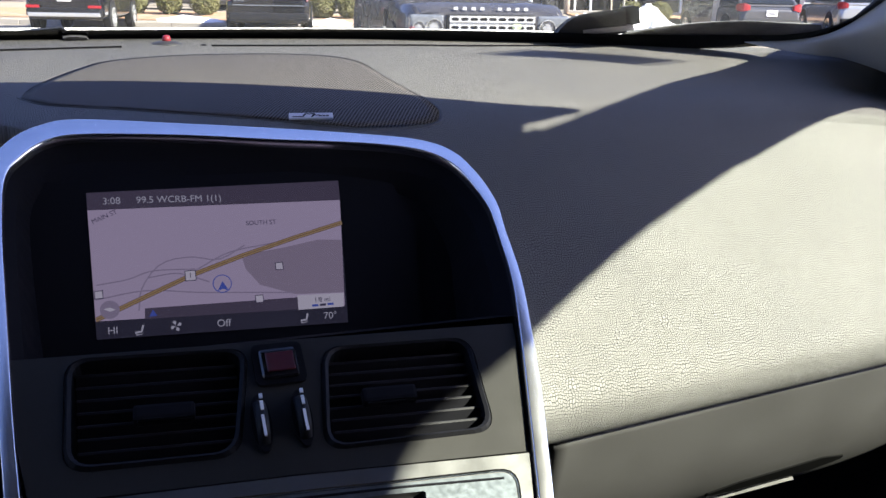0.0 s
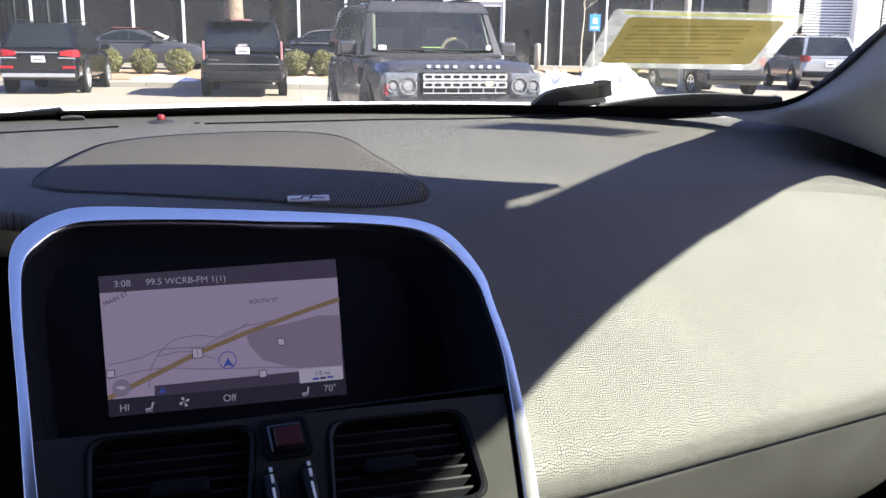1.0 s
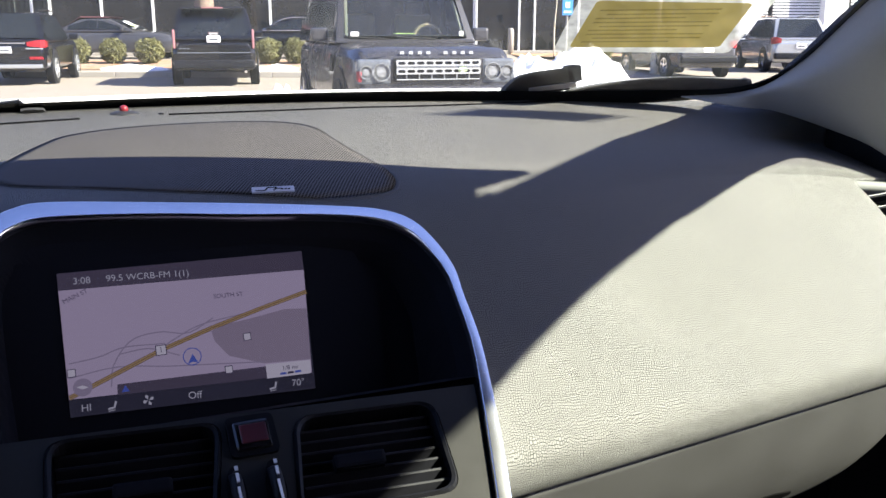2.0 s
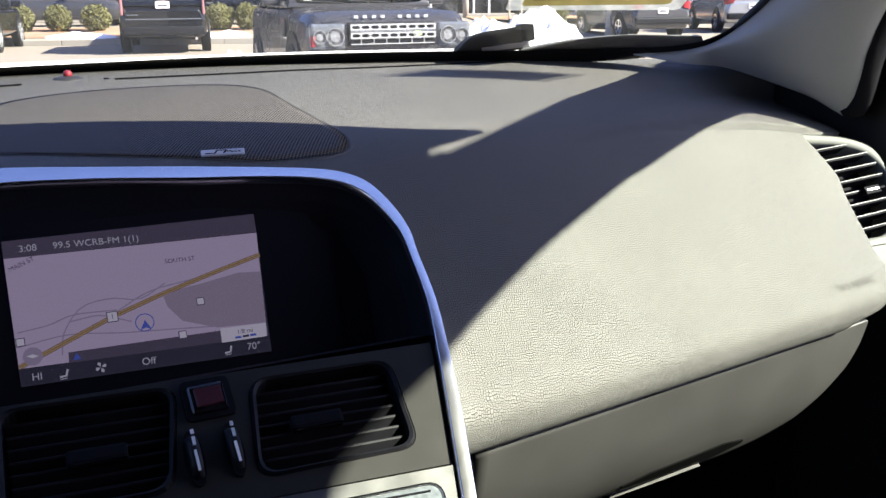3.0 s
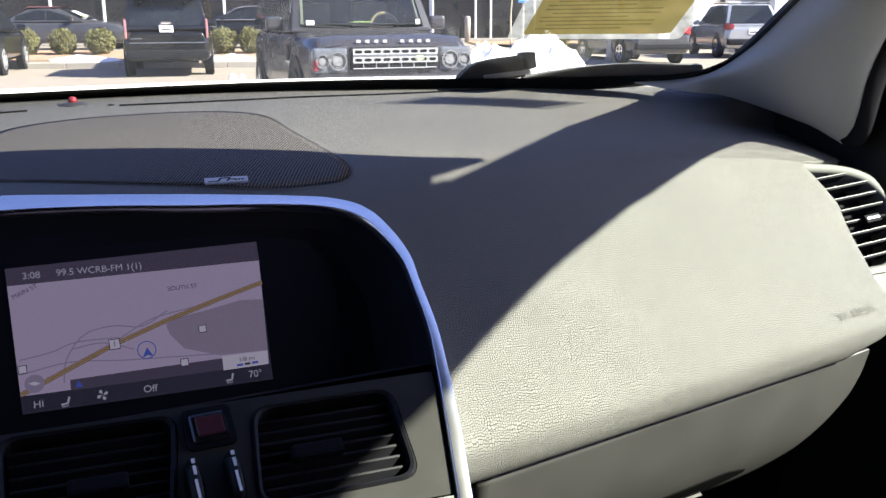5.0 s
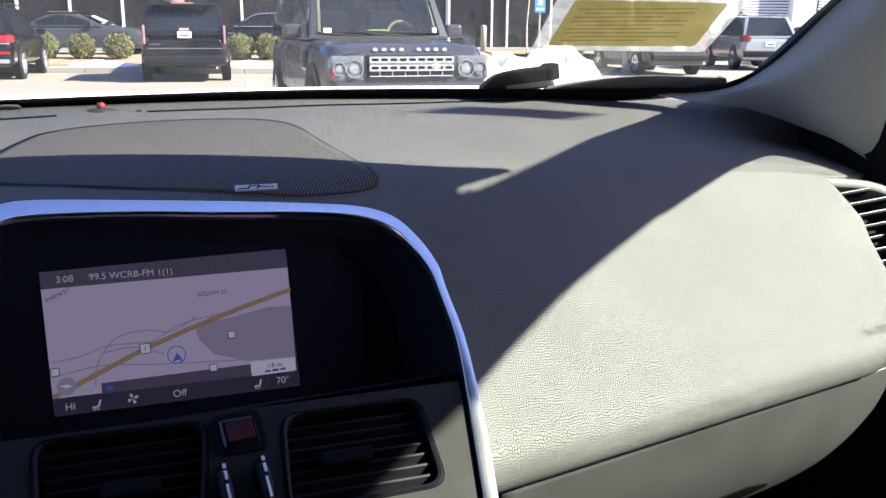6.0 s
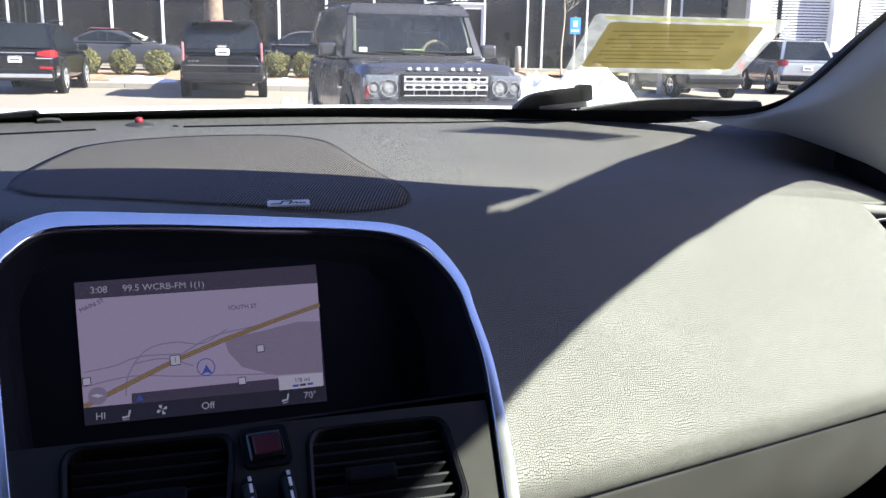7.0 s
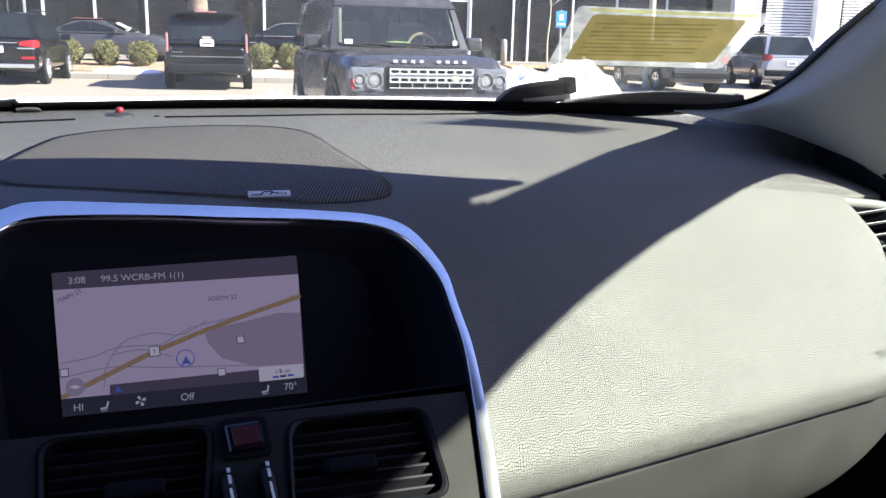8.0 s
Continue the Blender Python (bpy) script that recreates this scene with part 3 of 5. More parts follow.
say("3:08", 6.2, -65.6, 48.4, M_SCR_TEXT, -1)
say("99.5 WCRB-FM 1(1)", 6.2, -25.2, 47.2, M_SCR_TEXT, -2)
say("MAIN ST", 4.2, -70.4, 38.6, M_SCR_INK, 22)
say("SOUTH ST", 4.2, 24, 28, M_SCR_INK, -1)
say("1/8 mi", 4.2, 57, -26.6, M_SCR_INK, -2)
say("HI", 6.2, -70.6, -32.8, M_SCR_TEXT, -2)
say("Off", 6.4, -6.1, -35.3, M_SCR_TEXT, -3)
say("70°", 6.4, 60.8, -37.6, M_SCR_TEXT, -3)
say("1", 4.6, -23.1, -3.1, M_SCR_INK)
for x, y in ((-55.5, -33.8), (44.2, -37.2)):
    stroke("seat_icon", [(x + 2.2, y + 2.6), (x + 1.0, y - 1.2), (x - 2.8, y - 1.6)], 1.3, 0.9, M_SCR_TEXT)
    stroke("seat_icon", [(x - 2.6, y - 3.0), (x + 1.4, y - 2.8)], 0.5, 0.9, M_SCR_TEXT)
for k in range(4):
    a = k * 1.5708 + 0.4
    flat("fan_blade", [(-34.4 + 0.4 * math.cos(a), -33.7 + 0.4 * math.sin(a)), (-34.4 + 2.8 * math.cos(a - 0.5), -33.7 + 2.8 * math.sin(a - 0.5)), (-34.4 + 3.6 * math.cos(a), -33.7 + 3.6 * math.sin(a)), (-34.4 + 2.8 * math.cos(a + 0.35), -33.7 + 2.8 * math.sin(a + 0.35))], 0.9, M_SCR_TEXT)

# ---- speaker grille, badge, alarm lamp, defroster slots ----
GR = smooth_line([(-0.108, 0.811, 0), (-0.095, 0.862, 0), (-0.057, 0.942, 0), (-0.028, 0.984, 0), (0.03, 1.012, 0), (0.116, 1.018, 0), (0.178, 1.000, 0), (0.202, 0.957, 0), (0.194, 0.875, 0), (0.187, 0.805, 0), (0.183, 0.745, 0), (0.177, 0.713, 0), (0.160, 0.699, 0), (0.106, 0.699, 0), (0.051, 0.716, 0), (-0.004, 0.737, 0), (-0.058, 0.765, 0), (-0.092, 0.784, 0), (-0.108, 0.811, 0)], 72)[:-1]
gc = Vector((0.05, 0.85, 0))
speaker = thing("speaker_grille", "dark perforated speaker grille set into the dashboard top", "speaker grille")


def on_top(p, lift):
    return Vector((p.x, p.y, top_z(p.x, p.y) + lift))


rings = [[on_top(gc.lerp(p, f), 0.0006 + 0.0016 * (1 - f * f) ** 0.8) for p in GR] for f in (0.985, 0.93, 0.8, 0.6, 0.4, 0.2, 0.03)]
part("mesh_panel", loft(rings), M_GRILLE, speaker, smooth=True)
rings = [[on_top(gc.lerp(p, f), l) for p in GR] for f, l in ((1.002, 0.0001), (1.001, 0.0007), (0.998, 0.0007), (0.992, 0.0004))]
part("rim", loft(rings, cap=False), surf("grille_rim_plastic", (0.10, 0.096, 0.090), 0.6, var=0.05, scale=30, spec=0.15), speaker, smooth=True)
bpos = on_top(Vector((0.073, 0.708, 0)), 0.0062)
badge = thing("badge", "small silver emblem plate on the speaker grille", "badge", Matrix.Translation(bpos) @ Matrix.Rotation(radians(-14), 4, "Z") @ Matrix.Rotation(radians(42), 4, "X") @ Matrix.Diagonal((0.98, 0.58, 1, 1)))
part("plate", boxed((0, 0, 0), (0.031, 0.0085, 0.002), 0.0008, 2), M_BADGE, badge, "silver plate")
for x, w, h, y in ((-0.0085, 0.0075, 0.0011, -0.0020), (-0.0050, 0.0014, 0.0050, 0.0), (-0.0020, 0.0070, 0.0011, 0.0022), (0.0015, 0.0014, 0.0050, 0.0), (0.0035, 0.0050, 0.0010, 0.0002)):
    sl = Matrix(((1, 0.45, 0, 0), (0, 1, 0, 0), (0, 0, 1, 0), (0, 0, 0, 1)))
    part("emblem_stroke", boxed((x, y, 0.0011), (w, h, 0.0006), 0.0002, 1, sl), M_CHARCOAL, badge, "dark slanted emblem stroke")
for x in (0.0065, 0.0090, 0.0115):
    part("emblem_bar", boxed((x, -0.0008, 0.0011), (0.0018, 0.0013, 0.0005)), M_CHARCOAL, badge, "small dark bar")
lp = on_top(Vector((0.044, 1.105, 0)), -0.002)
alarm = thing("alarm_lamp", "small red alarm lamp on the dashboard by the windscreen", "lamp", Matrix.Translation(lp))
part("base", lathe([(0.017, 0), (0.016, 0.002), (0.010, 0.0042), (0.004, 0.005)], 24, "z"), M_LID, alarm, smooth=True)
part("lens", lathe([(0.0046, 0.003), (0.0045, 0.0075), (0.0034, 0.0100), (0.0008, 0.0108)], 16, "z"), M_RED, alarm, "red dome lens", smooth=True)
sensor = thing("light_sensor", "tiny dark sensor dot set into the dashboard top", "sensor", Matrix.Translation(on_top(Vector((0.079, 1.088, 0)), -0.0005)))
part("cap", lathe([(0.0035, 0), (0.0033, 0.0012), (0.002, 0.0018), (0.0004, 0.002)], 14, "z"), M_CHARCOAL, sensor, smooth=True)
slots = thing("defroster_slots", "thin black defroster slots along the windscreen base", "air slot", kind="structure")
for pts in ([(-0.30, 1.03), (-0.095, 1.062), (-0.005, 1.075)], [(0.085, 1.078), (0.195, 1.071), (0.335, 1.062), (0.559, 1.012), (0.66, 0.95)]):
    line = smooth_line([(*p, 0) for p in pts], 24)
    rows = [[on_top(q, -0.001), on_top(q, 0.0019)] for q in line]
    part("slot", loft(rows, closed=False), M_HOOD, slots)

# ---- windscreen, pillar, cabin ----
WM = 0.6


def glass_y(x, z):
    return 1.16 - 0.29 * (x - 0.05) ** 2 - 1.0 * (x - 0.05) ** 4 - (z - 1.265) / WM


def glass_edge(z):
    """The inboard line of the windscreen pillar at a height: x."""
    return 0.70 - 0.40 * max(0.0, z - 1.32) - 0.06 * max(0.0, 1.30 - z)


def ws(u, v):
    z = 1.258 + v * 0.44
    w = glass_edge(z) + 0.05
    x = 0.05 + (u * 2 - 1) * w
    return Vector((x, glass_y(x, z), z))


windscreen = thing("windscreen", "laminated windscreen glass with a black border", "windscreen", kind="structure")
ob = part("glass", sheet(ws, 40, 28), M_WS, windscreen, smooth=True)


def off_glass(x, z, d):
    return Vector((x, glass_y(x, z) - d * 0.5, z - d * 0.85))


UPL = smooth_line([(-0.66, 1.30, 0), (-0.60, 1.2785, 0), (-0.07, 1.2785, 0), (0.235, 1.280, 0), (0.439, 1.2795, 0), (0.559, 1.280, 0), (0.651, 1.2842, 0), (0.680, 1.2883, 0), (0.692, 1.297, 0), (0.6964, 1.3134, 0), (0.693, 1.334, 0), (0.688, 1.356, 0), (0.677, 1.397, 0)], 96)
LOWL = smooth_line([(-0.70, 1.30, 0), (-0.60, 1.255, 0), (-0.07, 1.2552, 0), (0.241, 1.2562, 0), (0.447, 1.257, 0), (0.565, 1.2595, 0), (0.650, 1.2680, 0), (0.687, 1.280, 0), (0.7006, 1.290, 0), (0.7052, 1.3065, 0), (0.6996, 1.330, 0), (0.695, 1.351, 0), (0.683, 1.3945, 0)], 96)
part("border", loft([[off_glass(p.x, p.y, 0.002), off_glass(q.x, q.y, 0.002)] for p, q in zip(UPL, LOWL)], closed=False), M_BLACKG, windscreen, "black border round the glass")

# pillar: front edge along the glass, rear edge along the side window
pillar = thing("windscreen_pillar", "pale grey trimmed windscreen pillar on the passenger side", "pillar", kind="structure")
PF = [(0.6445, 0.8904, 1.2752), (0.6745, 0.8735, 1.2770), (0.6880, 0.8373, 1.2824), (0.696, 0.805, 1.294), (0.700, 0.765, 1.322), (0.686, 0.690, 1.378), (0.671, 0.578, 1.458), (0.668, 0.511, 1.499), (0.667, 0.4472, 1.537), (0.667, 0.3583, 1.5916), (0.666, 0.2976, 1.6294), (0.664, 0.2544, 1.6564), (0.661, 0.205, 1.688)]
PR = [(0.6440, 0.8900, 1.2745), (0.664, 0.861, 1.2690), (0.684, 0.832, 1.2645), (0.713, 0.801, 1.2600), (0.746, 0.722, 1.235), (0.778, 0.672, 1.214), (0.757, 0.632, 1.31), (0.7406, 0.534, 1.387), (0.7252, 0.4112, 1.465), (0.6968, 0.2983, 1.5260), (0.6516, 0.162, 1.585), (0.61, 0.098, 1.597), (0.568, 0.030, 1.606)]
f, r = smooth_line(PF, 60), smooth_line(PR, 60)
rings, outer = [], []
for k, (p, q) in enumerate(zip(f, r)):
    size = min(1.0, (p - q).length / 0.10)
    mid_p = p.lerp(q, 0.30) + Vector((-0.030, -0.010, 0.004)) * size
    wide = max(0.0, min(1.0, (1.46 - p.z) / 0.09)) * size
    outer.append([p, p + Vector((0.012 + 0.055 * wide, 0.012 + 0.052 * wide, 0)), p + Vector((0.070, 0.0, 0)) * size, p + Vector((0.004, -0.003, 0))])
    ring = [p + Vector((0.003, 0.001, 0)), p]
    ridge = mid_p + (mid_p - p.lerp(q, 0.30)) * 0.15
    crease = [p.lerp(ridge, 0.55), p.lerp(ridge, 0.80), ridge.lerp(p.lerp(q, 0.34), 0.14), ridge.lerp(q, 0.14), ridge.lerp(q, 0.32)]
    ring += [p.lerp(ridge, 0.2), p.lerp(ridge, 0.38)] + crease + [ridge.lerp(q, t) + (ridge - p.lerp(q, 0.3)) * 0.35 * t * (1 - t) for t in (0.48, 0.64, 0.78, 0.90)]
    rings.append(ring + [q, q + Vector((0.05, 0.03, 0.0)) * size, p + Vector((0.075, -0.01, 0)) * size * size])
part("trim", loft(rings), M_PILLAR, pillar, smooth=True)
# wing added outside the glass, sized to set the pillar's shadow edge
part("outer_frame", loft(outer[13:]), M_HOOD, pillar, "black outer frame of the pillar")
# black strip lying just over the rear part of the trim
strip_rings = []
for n, ring in enumerate(rings[23:46]):
    full = min(1.0, 0.15 + n / 5)
    c, end = ring[13], ring[14]
    a, b = c.lerp(ring[10], full), c.lerp(ring[11], full)
    lift = Vector((-0.0022, -0.0022, 0.0))
    strip_rings.append([a.lerp(b, 0.2) + lift * 0.2, b + lift, b.lerp(c, 0.6) + lift * 1.2, c + lift, end + Vector((0.003, -0.003, 0)), end, b + Vector((0.004, 0.004, 0))])
part("rear_edge_strip", loft(strip_rings), M_HOOD, pillar, "black strip along the pillar's rear edge", smooth=True)
cabin = thing("cabin_shell", "pale headliner roof and dark door panels of the cabin", "car cabin", kind="structure")
HEADER = [(-0.58, 0.376), (-0.44, 0.475), (-0.25, 0.555), (0.0, 0.59), (0.20, 0.568), (0.32, 0.535), (0.44, 0.478), (0.53, 0.419), (0.606, 0.390)]
hl = smooth_line([(*p, 0) for p in HEADER], 30)
rows = []
for p in hl:
    rows.append([Vector((p.x, p.y, 1.56)), Vector((p.x * 0.968, p.y - 0.06, 1.60)), Vector((p.x * 1.02, 0.05, 1.665)), Vector((p.x * 1.04, -0.25, 1.745)), Vector((p.x * 1.04, -0.6, 1.78)), Vector((p.x * 1.04, -1.6, 1.76))])
ob = part("roof", loft(rows, closed=False), M_HEADLINER, cabin)
so = ob.modifiers.new("thick", "SOLIDIFY")
so.thickness, so.offset = 0.006, -1
for sx in (1, -1):
    rows = [Vector((sx * 0.605, 0.12, 1.615)), Vector((sx * 0.61, -0.005, 1.678)), Vector((sx * 0.61, -0.10, 1.722)), Vector((sx * 0.62, -0.3, 1.765)), Vector((sx * 0.64, -0.7, 1.80)), Vector((sx * 0.64, -1.6, 1.78))]
    part("roof_rail", tube(rows, 0.03, 8), M_HEADLINER, cabin)
    part("centre_pillar", tube([(sx * 0.62, -0.75, 1.78), (sx * 0.74, -0.55, 1.15), (sx * 0.76, -0.5, 0.5)], 0.07, 8), M_HEADLINER, cabin)
    part("door", boxed((sx * 0.80, -0.15, 0.775), (0.09, 1.75, 0.69), 0.03, 3), M_BLACK, cabin, "black door panel")
    part("sail_panel", loft([[Vector((sx * (0.80 + d), 0.645 + 1.3 * d, 1.05)), Vector((sx * (0.80 + d), 0.95, 1.05)), Vector((sx * (0.80 + d), 0.93, 1.25)), Vector((sx * (0.80 + d), 0.70 + d, 1.42)), Vector((sx * (0.80 + d), 0.60 + 1.3 * d, 1.43)), Vector((sx * (0.80 + d), 0.630 + 1.3 * d, 1.33))] for d in (0, 0.03)]), M_BLACK, cabin)
for sx in (1, -1):
    low_line = smooth_line([(sx * 0.612, 0.115, 1.587), (sx * 0.615, 0.06, 1.61), (sx * 0.621, -0.005, 1.646), (sx * 0.622, -0.09, 1.688), (sx * 0.622, -0.3, 1.75)], 20)
    rings = [[Vector((sx * x, y, z)) for x, y, z in ((0.664, 0.246, 1.664), (0.650, 0.263, 1.650), (0.625, 0.291, 1.625), (0.600, 0.318, 1.600))]]
    rings += [[q, q + Vector((sx * 0.035, 0, 0.055)), q + Vector((sx * 0.03, 0, 0.125)), q + Vector((-sx * 0.02, 0, 0.125))] for q in low_line]
    part("roof_corner", loft(rings, closed=False), M_HEADLINER, cabin, smooth=True)
    # unseen walls added over side windows to cut fill light, longer on the left
    front = -0.35 if sx > 0 else 0.22
    part("side_blocker", boxed((sx * 0.80, (front - 1.65) / 2, 1.2), (0.06, front + 1.65, 1.3)), M_BLACK, cabin, "unseen dark wall closing the side windows")
part("far_pillar", tube([(-0.72, 0.85, 1.26), (-0.69, 0.70, 1.37), (-0.57, 0.376, 1.57)], 0.05, 8), M_PILLAR, cabin)
part("floor", boxed((0, -0.3, 0.22), (1.6, 2.7, 0.44)), M_BLACK, cabin)
part("front_body", boxed((0, 1.62, 0.52), (1.5, 0.90, 1.03), 0.05, 2), M_BLACK, cabin)
part("bulkhead", boxed((0, 1.12, 0.78), (1.56, 0.04, 0.70)), M_BLACK, cabin)
part("rear_wall", boxed((0, -1.65, 1.1), (1.66, 0.05, 1.5)), M_BLACK, cabin)
part("dash_underside", boxed((0, 1.03, 0.74), (1.5, 0.14, 0.50), 0.03), M_HOOD, cabin)
for sx in (1, -1):
    part("kick_panel", boxed((sx * 0.80, 0.87, 0.74), (0.05, 0.56, 0.66)), M_HOOD, cabin, "dark footwell side")

# outer end vent
VN = Vector((-0.16, -1, 0.82)).normalized()


def vent_point(x, z, lift=0.0):
    return Vector((x, 0.595 + 0.82 * (z - 1.092) - 0.16 * (x - 0.70), z)) + VN * lift


VOPEN = [(q.x, q.y) for q in smooth_line([(0.672, 1.1935, 0), (0.6964, 1.1917, 0), (0.7367, 1.1873, 0), (0.7609, 1.1801, 0), (0.7725, 1.1697, 0), (0.7755, 1.156, 0), (0.7640, 1.136, 0), (0.7450, 1.112, 0), (0.730, 1.104, 0), (0.7086, 1.1030, 0), (0.675, 1.102, 0), (0.660, 1.12, 0), (0.660, 1.16, 0), (0.672, 1.1935, 0)], 52)][:-1]
event = thing("side_air_vent", "black side air vent with bright slat edges, pale surround", "air vent")
vc = (0.725, 1.148)


def vent_rim(x, z, f, lift):
    """A point of the surround, f times the opening; it runs out along the door side."""
    g = 1 + (f - 1) * max(0.02, min(1.0, (z - 1.150) / 0.026)) if x > vc[0] else f
    return vent_point(vc[0] + (x - vc[0]) * g, vc[1] + (z - vc[1]) * (0.8 * f + 0.2), lift)


rings = []
for f, lift in ((1.30, -0.012), (1.24, 0.0), (1.20, 0.002), (1.05, 0.0005), (1.0, -0.002), (0.99, -0.03)):
    rings.append([vent_rim(x, z, f, lift) for x, z in VOPEN])
surround = part("surround", loft(rings, cap=False), M_SURROUND, event, "pale satin surround", smooth=True)
part("gap", loft([[vent_rim(x, z, f, lift) for x, z in VOPEN] for f, lift in ((1.225, 0.0022), (1.207, 0.0028))], cap=False), M_HOOD, surround, "dark joint round the surround")
part("well", loft([[vent_point(x, z, -0.028 - d) for x, z in VOPEN] for d in (0, 0.004)]), M_HOOD, event)
for k in range(8):
    z = 1.1845 - 0.0105 * k
    x1 = max(x for x, zz in VOPEN if abs(zz - z) < 0.009) - 0.004
    rings = [[vent_point(x, z + 0.06 * (x - 0.70), -0.001), vent_point(x, z - 0.0017 + 0.06 * (x - 0.70), -0.001), vent_point(x, z - 0.0017 + 0.06 * (x - 0.70), -0.016), vent_point(x, z + 0.06 * (x - 0.70), -0.016)] for x in (0.668, x1)]
    sl = part("slat", loft(rings), M_HOOD, event)
    rings = [[vent_point(x, z + 0.0002 + 0.06 * (x - 0.70), 0.0003), vent_point(x, z - 0.0004 + 0.06 * (x - 0.70), 0.0003), vent_point(x, z - 0.0004 + 0.06 * (x - 0.70), -0.0003), vent_point(x, z + 0.0002 + 0.06 * (x - 0.70), -0.0003)] for x in (0.668, x1 - (0.03 if k == 4 else 0.0))]
    part("slat_edge", loft(rings), M_LOWER, sl, "bright slat edge")
rings = [[vent_point(x, z0 + 0.06 * (x - 0.74) + dz, l) for dz, l in ((0.0032, 0), (0.0032, 0.005), (-0.0032, 0.005), (-0.0032, 0))] for x, z0 in ((0.731, 1.1425), (0.752, 1.1425))]
part("knob", loft(rings), M_HOOD, event, "dark knob with a chrome edge")
rings = [[vent_point(x, 1.1425 + 0.06 * (x - 0.74) + dz, l) for dz, l in ((0.0008, 0.005), (0.0008, 0.0056), (-0.0006, 0.0056), (-0.0006, 0.005))] for x in (0.733, 0.750)]
part("knob_edge", loft(rings), M_BADGE, event, "chrome edge")
part("lower_cover", loft([[vent_point(x, z, l) for x, z in ((0.690, 1.0985), (0.7335, 1.1015), (0.7135, 1.066), (0.70, 1.062))] for l in (-0.01, 0.002)]), M_SURROUND, event, "pale cover below the slats")

# sticker, wipers, bonnet
def film(name, colour, clear, var, scale):
    """Thin paper or plastic film: partly see-through, glowing softly with the light behind it."""
    m = bpy.data.materials.new(name)
    m.use_nodes = True
    nt = m.node_tree
    nt.nodes.clear()
    out, mx, m2 = nt.nodes.new("ShaderNodeOutputMaterial"), nt.nodes.new("ShaderNodeMixShader"), nt.nodes.new("ShaderNodeMixShader")
    df, tl, tr = nt.nodes.new("ShaderNodeBsdfDiffuse"), nt.nodes.new("ShaderNodeBsdfTranslucent"), nt.nodes.new("ShaderNodeBsdfTransparent")
    tc, nz, rp = nt.nodes.new("ShaderNodeTexCoord"), nt.nodes.new("ShaderNodeTexNoise"), nt.nodes.new("ShaderNodeValToRGB")
    nz.inputs["Scale"].default_value, nz.inputs["Detail"].default_value = scale, 5
    rp.color_ramp.elements[0].position, rp.color_ramp.elements[1].position = 0.3, 0.7
    rp.color_ramp.elements[0].color = (*[c * (1 - var) for c in colour], 1)
    rp.color_ramp.elements[1].color = (*[c * (1 + var) for c in colour], 1)
    mx.inputs[0].default_value, m2.inputs[0].default_value = 0.5, clear
    L = nt.links.new
    L(tc.outputs["Object"], nz.inputs["Vector"]), L(nz.outputs["Fac"], rp.inputs["Fac"])
    L(rp.outputs["Color"], df.inputs[0]), L(rp.outputs["Color"], tl.inputs[0])
    L(df.outputs[0], mx.inputs[1]), L(tl.outputs[0], mx.inputs[2])
    L(mx.outputs[0], m2.inputs[1]), L(tr.outputs[0], m2.inputs[2]), L(m2.outputs[0], out.inputs[0])
    return m


M_YELLOW = film("yellow_paper", (0.27, 0.213, 0.040), 0.10, 0.10, 30)
M_PRINT = film("print_grey", (0.25, 0.20, 0.05), 0.60, 0.15, 60)
M_SLEEVE = film("clear_sleeve", (0.80, 0.80, 0.72), 0.52, 0.35, 60)


def glass_quad(corners, d, n=10, cut=0.0):
    """A sheet lying on the glass between four corners (x, z), its corners rounded off by the share cut."""
    a, b, c2, e = corners

    def fn(u, v):
        if cut:
            q = min(v, 1 - v) / cut
            u = 0.5 + (u - 0.5) * (1 - cut * (1 - math.sqrt(1 - (1 - min(1.0, q)) ** 2)))
        x = (a[0] * (1 - u) + b[0] * u) * (1 - v) + (e[0] * (1 - u) + c2[0] * u) * v
        z = (a[1] * (1 - u) + b[1] * u) * (1 - v) + (e[1] * (1 - u) + c2[1] * u) * v
        return off_glass(x, z, d)

    return sheet(fn, n, n if not cut else 60)


sticker = thing("windscreen_notice", "yellow paper notice in a clear sleeve stuck to the windscreen", "notice")
part("sleeve", glass_quad(((0.470, 1.3925), (0.628, 1.3885), (0.645, 1.3295), (0.498, 1.330)), 0.003, cut=0.05), M_SLEEVE, sticker, "clear plastic sleeve")
# highlight on the sleeve's top edge, put in as a yellow-green strip
part("sleeve_edge", glass_quad(((0.478, 1.3915), (0.619, 1.3880), (0.618, 1.3850), (0.486, 1.3880)), 0.0042), film("lime_edge_highlight", (0.55, 0.55, 0.12), 0.35, 0.3, 40), sticker, "painted yellow-green highlight along the upper edge")
part("paper", glass_quad(((0.489, 1.3860), (0.6155, 1.3830), (0.632, 1.3370), (0.508, 1.3362)), 0.0045, cut=0.06), M_YELLOW, sticker, "olive yellow paper")
for k in range(9):
    z = 1.3775 - 0.0042 * k
    t = (1.383 - z) / 0.046
    x0, x1 = 0.494 + 0.018 * t + (0.012 if k % 3 == 1 else 0.004), 0.604 + 0.016 * t - (0.03 if k % 3 == 2 else 0.008)
    part("print_line", glass_quad(((x0, z), (x1, z + 0.001), (x1, z - 0.0004), (x0, z - 0.0014)), 0.0052, 4), M_PRINT, sticker, "faint printed line")

